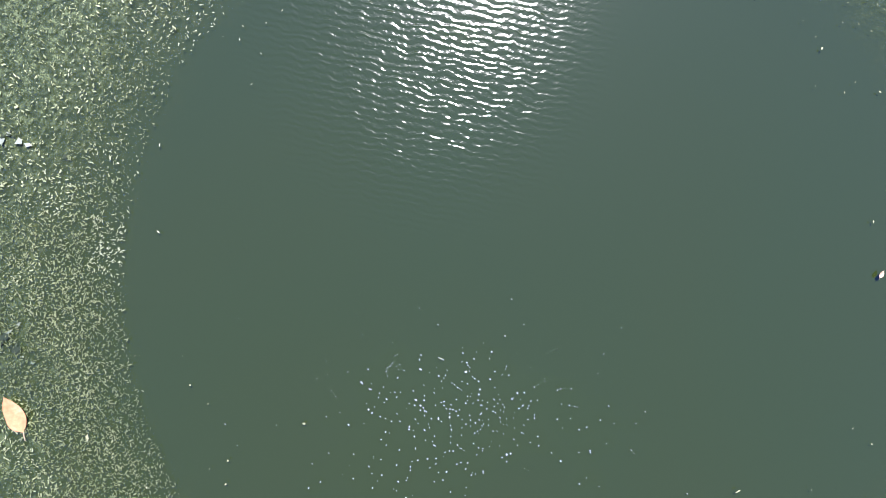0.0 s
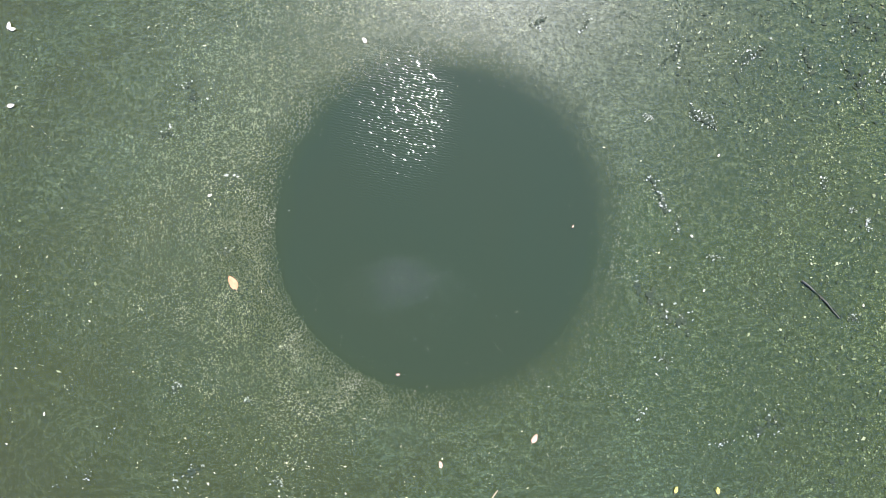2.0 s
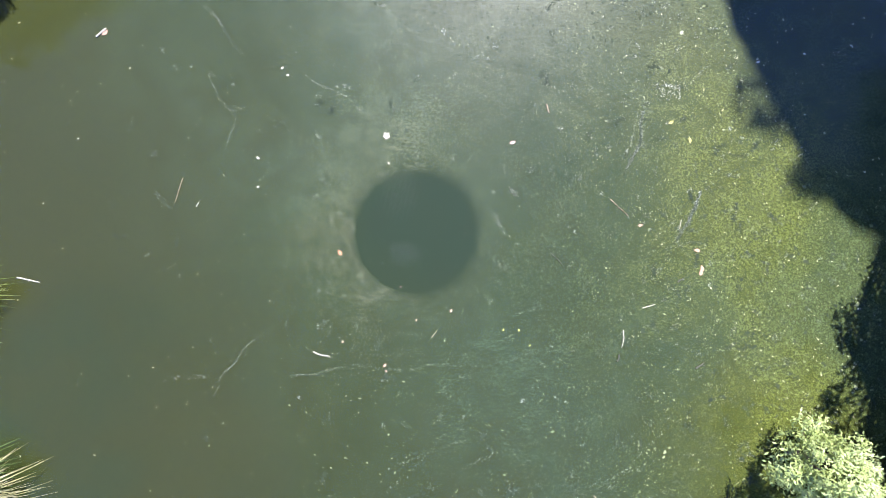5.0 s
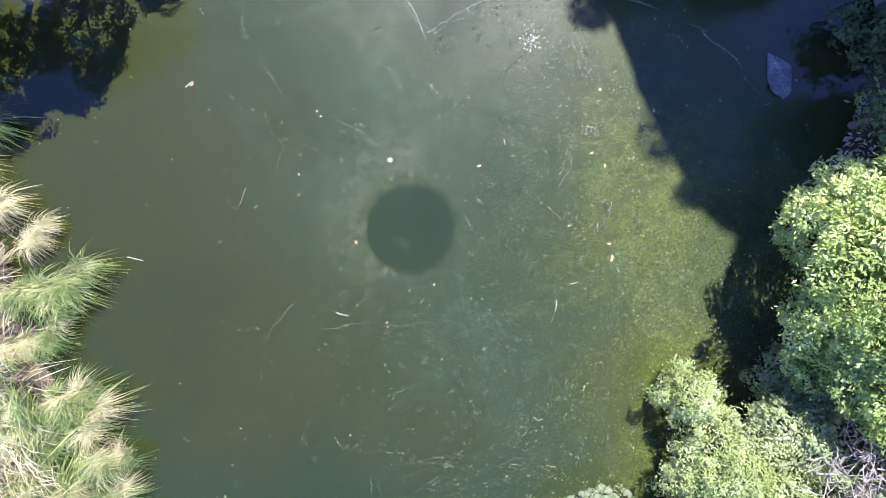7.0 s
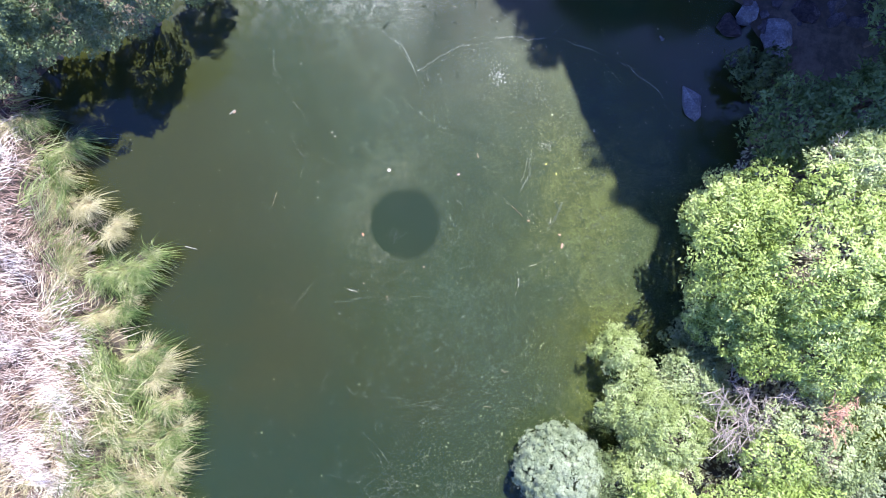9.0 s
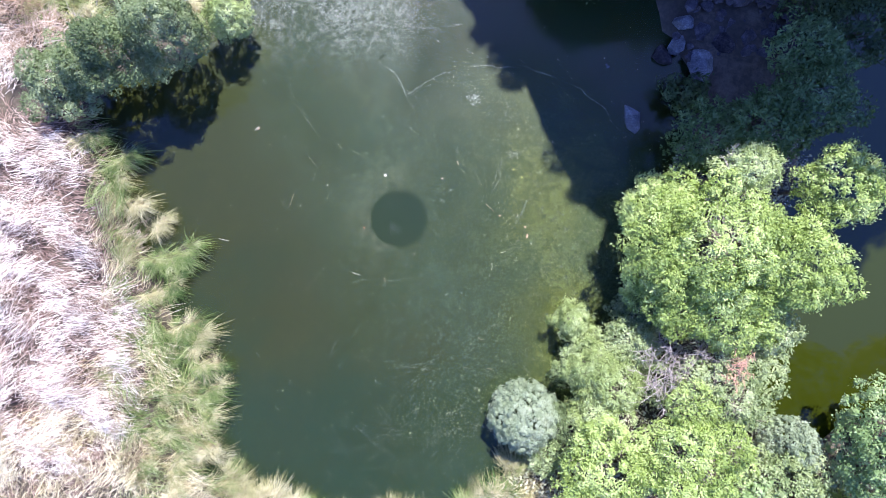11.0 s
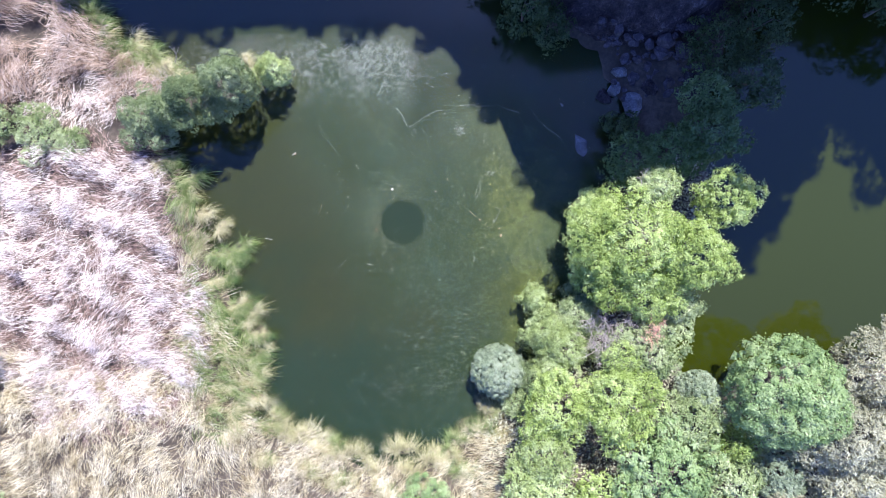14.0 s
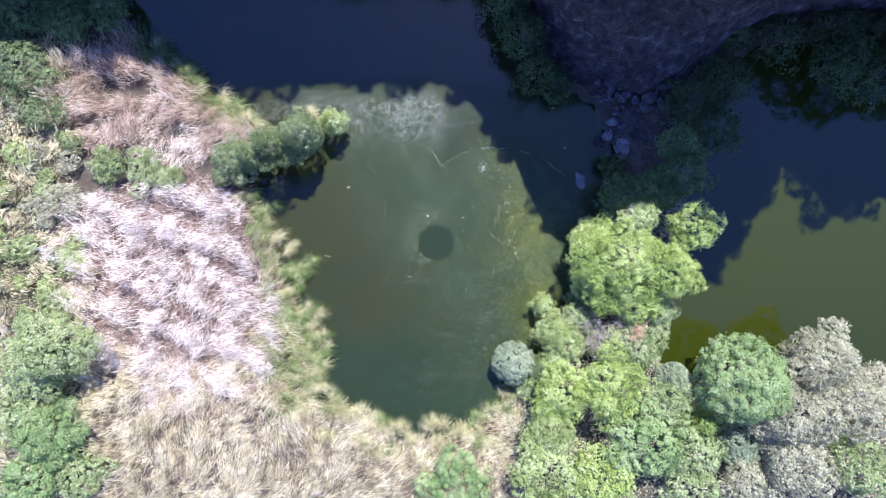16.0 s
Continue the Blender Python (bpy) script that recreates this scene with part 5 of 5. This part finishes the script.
def oval_leaf(x, y, size, turn, colour):
    """A curled oval leaf with a midrib fold and a stalk."""
    n, rows = 9, []
    for i in range(n):
        u = i / (n - 1)
        w = 0.26 * math.sin(math.pi * u ** 0.8) ** 0.9 + 0.01
        lift = 0.10 * (u - 0.45) ** 2 + 0.01
        rows.append([(u - 0.5, -w, lift + 0.09 * w), (u - 0.5, -w * 0.5, lift + 0.01), (u - 0.5, 0, lift - 0.012), (u - 0.5, w * 0.55, lift + 0.02), (u - 0.5, w * (0.95 + 0.1 * math.sin(9 * u)), lift + 0.13 * w)])
    v = np.array(rows).reshape(-1, 3) * size
    f = [(i * 5 + k, i * 5 + k + 1, i * 5 + k + 6, i * 5 + k + 5) for i in range(n - 1) for k in range(4)]
    top = new("fallen_leaf")
    tagged(top, {"orange": "orange dry curled leaf floating on algae", "pink": "pinkish dry leaf floating on the pond", "yellow": "yellow leaf floating on the pond",
                 "brown": "brown dry leaf floating on the pond", "pale": "bleached pale leaf floating on the pond"}[colour], "leaf", "leaves on the water")
    top.matrix_world = pose(x, y, 0.010, 0, 0, turn)
    put("blade", smooth(mesh_of("blade", v, f)), DRY[colour], top)
    s, g = tube([(-0.5 * size, 0, 0.03 * size), (-0.6 * size, 0.02 * size, 0.05 * size), (-0.72 * size, 0.06 * size, 0.04 * size)], [0.018 * size, 0.014 * size, 0.012 * size], 5)
    put("stalk", mesh_of("stalk", s, g), DRY["tan"], top)


def lobed_leaf(x, y, size, turn):
    """A bleached five-lobed leaf."""
    ring = []
    for k in range(40):
        u = 2 * math.pi * k / 40
        r = (0.26 + 0.24 * abs(math.cos(2.5 * u)) ** 1.6 + 0.035 * math.sin(11 * u)) * size
        ring.append((r * math.cos(u), r * math.sin(u), (0.03 + 0.10 * (r / size) ** 2 * (1 + math.sin(3 * u))) * size))
    v = [(0, 0, 0.02 * size)] + [(p[0] * 0.5, p[1] * 0.5, p[2] * 0.6) for p in ring] + ring
    f = [(1 + k, 41 + k, 41 + (k + 1) % 40, 1 + (k + 1) % 40) for k in range(40)]
    top = new("fallen_leaf")
    tagged(top, "bleached lobed leaf floating on the algae", "leaf", "leaves on the water")
    top.matrix_world = pose(x, y, 0.010, 0, 0, turn)
    me = bpy.data.meshes.new("blade")
    me.from_pydata(v, [], f + [(0, 1 + k, 1 + (k + 1) % 40) for k in range(40)])
    put("blade", me, DRY["pale"], top)
    s, g = tube([(0, 0, 0.02 * size), (-0.35 * size, -0.1 * size, 0.05 * size), (-0.62 * size, -0.12 * size, 0.03 * size)], [0.02 * size, 0.016 * size, 0.014 * size], 5)
    put("stalk", mesh_of("stalk", s, g), DRY["tan"], top)


def stick(points, girth, colour):
    """A bent stick afloat, with a broken end and the stub of a twig."""
    rng = np.random.default_rng(int(abs(points[0][0]) * 1000))
    top = new("stick")
    tagged(top, {"pale": "bleached pale stick floating on the pond", "tan": "tan dry stick floating on the pond", "dark": "sodden dark stick floating on the pond"}[colour], "stick", "sticks on the water")
    base = Vector((*points[0], 0.0))
    top.location = base
    p = [Vector((*q, 0.008 + 0.5 * girth + rng.uniform(0, 0.3) * girth)) - base for q in points]
    fine = []
    for a, c in zip(p, p[1:]):
        fine += [a.lerp(c, u) + Vector((rng.normal(0, girth * 0.3), rng.normal(0, girth * 0.3), 0)) for u in (0, 0.34, 0.67)]
    fine.append(p[-1])
    radii = [girth * (1 - 0.5 * i / len(fine)) * rng.uniform(0.85, 1.15) for i in range(len(fine))]
    v, f = tube(fine, radii, 7)
    put("stem", smooth(mesh_of("stem", v, f)), DRY[colour], top)
    mid = fine[len(fine) // 2]
    way = (p[-1] - p[0]).normalized()
    v, f = tube([mid, mid + way.cross(Vector((0, 0, 1))) * girth * 2.5 + way * girth * 2 + Vector((0, 0, girth))], [girth * 0.45, girth * 0.2], 5)
    put("twig_stub", mesh_of("twig_stub", v, f), DRY[colour], top)


lobed_leaf(-0.395, 1.458, 0.11, 50)
for x, y, size, turn, colour in [
    (-1.125, -0.262, 0.085, 118, "orange"),
    (1.48, 1.32, 0.088, 20, "pink"),
    (3.84, 1.57, 0.08, 30, "yellow"),
    (4.11, 1.3, 0.08, 100, "yellow"),
    (3.35, 0.05, 0.072, 10, "brown"),
    (4.18, -0.34, 0.096, 170, "brown"),
    (0.51, -1.16, 0.056, 60, "brown"),
    (-0.49, -1.95, 0.064, 45, "brown"),
    (-0.47, -2.04, 0.04, 140, "brown"),
    (-2.32, 1.18, 0.043, 80, "pale"),
    (-2.32, 0.74, 0.043, 10, "pale"),
    (-0.37, 1.05, 0.037, 120, "pale"),
    (-1.11, -1.59, 0.04, 30, "brown"),
    (1.28, -1.46, 0.04, 70, "yellow"),
    (1.51, -1.47, 0.04, 95, "yellow"),
    (1.67, -1.7, 0.04, 30, "yellow"),
    (-0.01, -1.29, 0.04, 100, "brown"),
    (-1.24, 0.22, 0.025, 20, "pale"),
    (0.75, -0.0, 0.018, 60, "brown"),
    (-0.23, -0.79, 0.024, 10, "brown"),
    (1.4, -0.07, 0.019, 130, "pale"),
    (1.56, 0.37, 0.019, 50, "pale"),
    (-1.92, 2.5, 0.05, 40, "pale"),
    (4.25, -0.61, 0.104, 100, "brown"),
    (-2.3, 1.16, 0.037, 0, "pale"),
    (-4.54, 3.08, 0.112, 40, "brown"),
    (-1.84, 2.39, 0.05, 0, "pale"),
    (4.23, -0.67, 0.096, 90, "brown"),
    (5.15, 2.44, 0.062, 20, "pale"),
]:
    oval_leaf(x, y, size, turn, colour)
for points, girth, colour in [
    ([(-1.55, -1.73), (-1.43, -1.78), (-1.31, -1.8), (-1.3, -1.83)], 0.007, "pale"),
    ([(2.91, 0.44), (3.03, 0.33), (3.17, 0.19)], 0.0084, "tan"),
    ([(3.06, -1.5), (3.07, -1.62), (3.03, -1.76)], 0.0077, "pale"),
    ([(1.99, 1.88), (2.01, 1.81), (2.03, 1.75)], 0.0098, "tan"),
    ([(-3.43, 0.89), (-3.5, 0.71), (-3.56, 0.53)], 0.0056, "tan"),
    ([(3.35, -1.18), (3.44, -1.16), (3.54, -1.13)], 0.0063, "pale"),
    ([(3.96, 0.12), (3.93, -0.02)], 0.0056, "pale"),
    ([(0.21, -1.55), (0.26, -1.49), (0.3, -1.44)], 0.0042, "tan"),
    ([(-3.2, 0.53), (-3.24, 0.46)], 0.0056, "pale"),
    ([(-5.92, -0.53), (-5.75, -0.57), (-5.59, -0.61)], 0.0112, "pale"),
    ([(-4.67, 3.02), (-4.52, 3.14)], 0.014, "pale"),
    ([(2.57, -3.95), (2.65, -4.03), (2.77, -4.01)], 0.0084, "tan"),
    ([(2.07, -4.94), (2.3, -4.97)], 0.005, "tan"),
    ([(2.83, -4.97), (3.0, -5.02)], 0.005, "tan"),
    ([(4.12, -2.09), (4.21, -2.04), (4.25, -2.01)], 0.014, "dark"),
    ([(2.0, -0.33), (2.1, -0.42), (2.2, -0.54)], 0.006, "dark"),
    ([(3.89, -0.8), (3.96, -0.75)], 0.012, "dark"),
    ([(2.99, -1.87), (2.96, -1.97)], 0.014, "dark"),
]:
    stick(points, girth, colour)


# ---- dead twigs among the trees ----


def dead_bush(x, y, z, wide, count, seed, material, label):
    rng = np.random.default_rng(seed)
    top = new("dead_bush")
    top.location = (x, y, z)
    tagged(top, label, "bush", "dead bushes on the spit")
    for k in range(count):
        u, tilt = rng.uniform(0, 6.28), rng.uniform(0.7, 1.5)
        d = Vector((math.cos(u) * math.sin(tilt), math.sin(u) * math.sin(tilt), math.cos(tilt)))
        ln = wide * rng.uniform(0.6, 1.1)
        foot = Vector((rng.normal(0, 0.4), rng.normal(0, 0.4), rng.uniform(-0.3, 0.1))) * wide
        pts = [foot, foot + d * ln * 0.4 + Vector(rng.normal(0, 0.1, 3)) * wide, foot + d * ln * 0.8 + Vector(rng.normal(0, 0.2, 3)) * wide]
        pieces = [tube(pts, [0.016, 0.010, 0.005], 5)]
        for i in range(5):
            a = pts[1].lerp(pts[2], rng.uniform(-0.6, 0.9))
            e = a + (d + Vector(rng.normal(0, 0.6, 3))).normalized() * wide * rng.uniform(0.2, 0.45)
            pieces.append(tube([a, a.lerp(e, 0.5) + Vector(rng.normal(0, 0.03, 3)), e], [0.008, 0.006, 0.003], 4))
        v, f = joined(pieces)
        put("branch", mesh_of("branch", v, f), material, top)


dead_bush(8.0, -4.75, 2.0, 0.95, 46, 81, TWIG, "tangle of dry grey leafless twigs between green trees")
dead_bush(8.7, -5.0, 2.1, 1.0, 44, 82, TWIG, "dry grey leafless twigs in the thicket")
dead_bush(9.75, -4.6, 2.9, 0.5, 26, 83, RUST, "rusty orange dead twigs in the thicket")
dead_bush(9.0, -0.1, 3.9, 0.6, 16, 84, TWIG, "bare grey twigs in the tree's crown")
dead_bush(9.5, 1.0, 3.7, 0.5, 14, 85, TWIG, "bare twigs at the top of the tree")
dead_bush(-9.4, 5.6, 1.4, 0.8, 18, 86, TWIG, "bare purplish twigs in the waterside thicket")
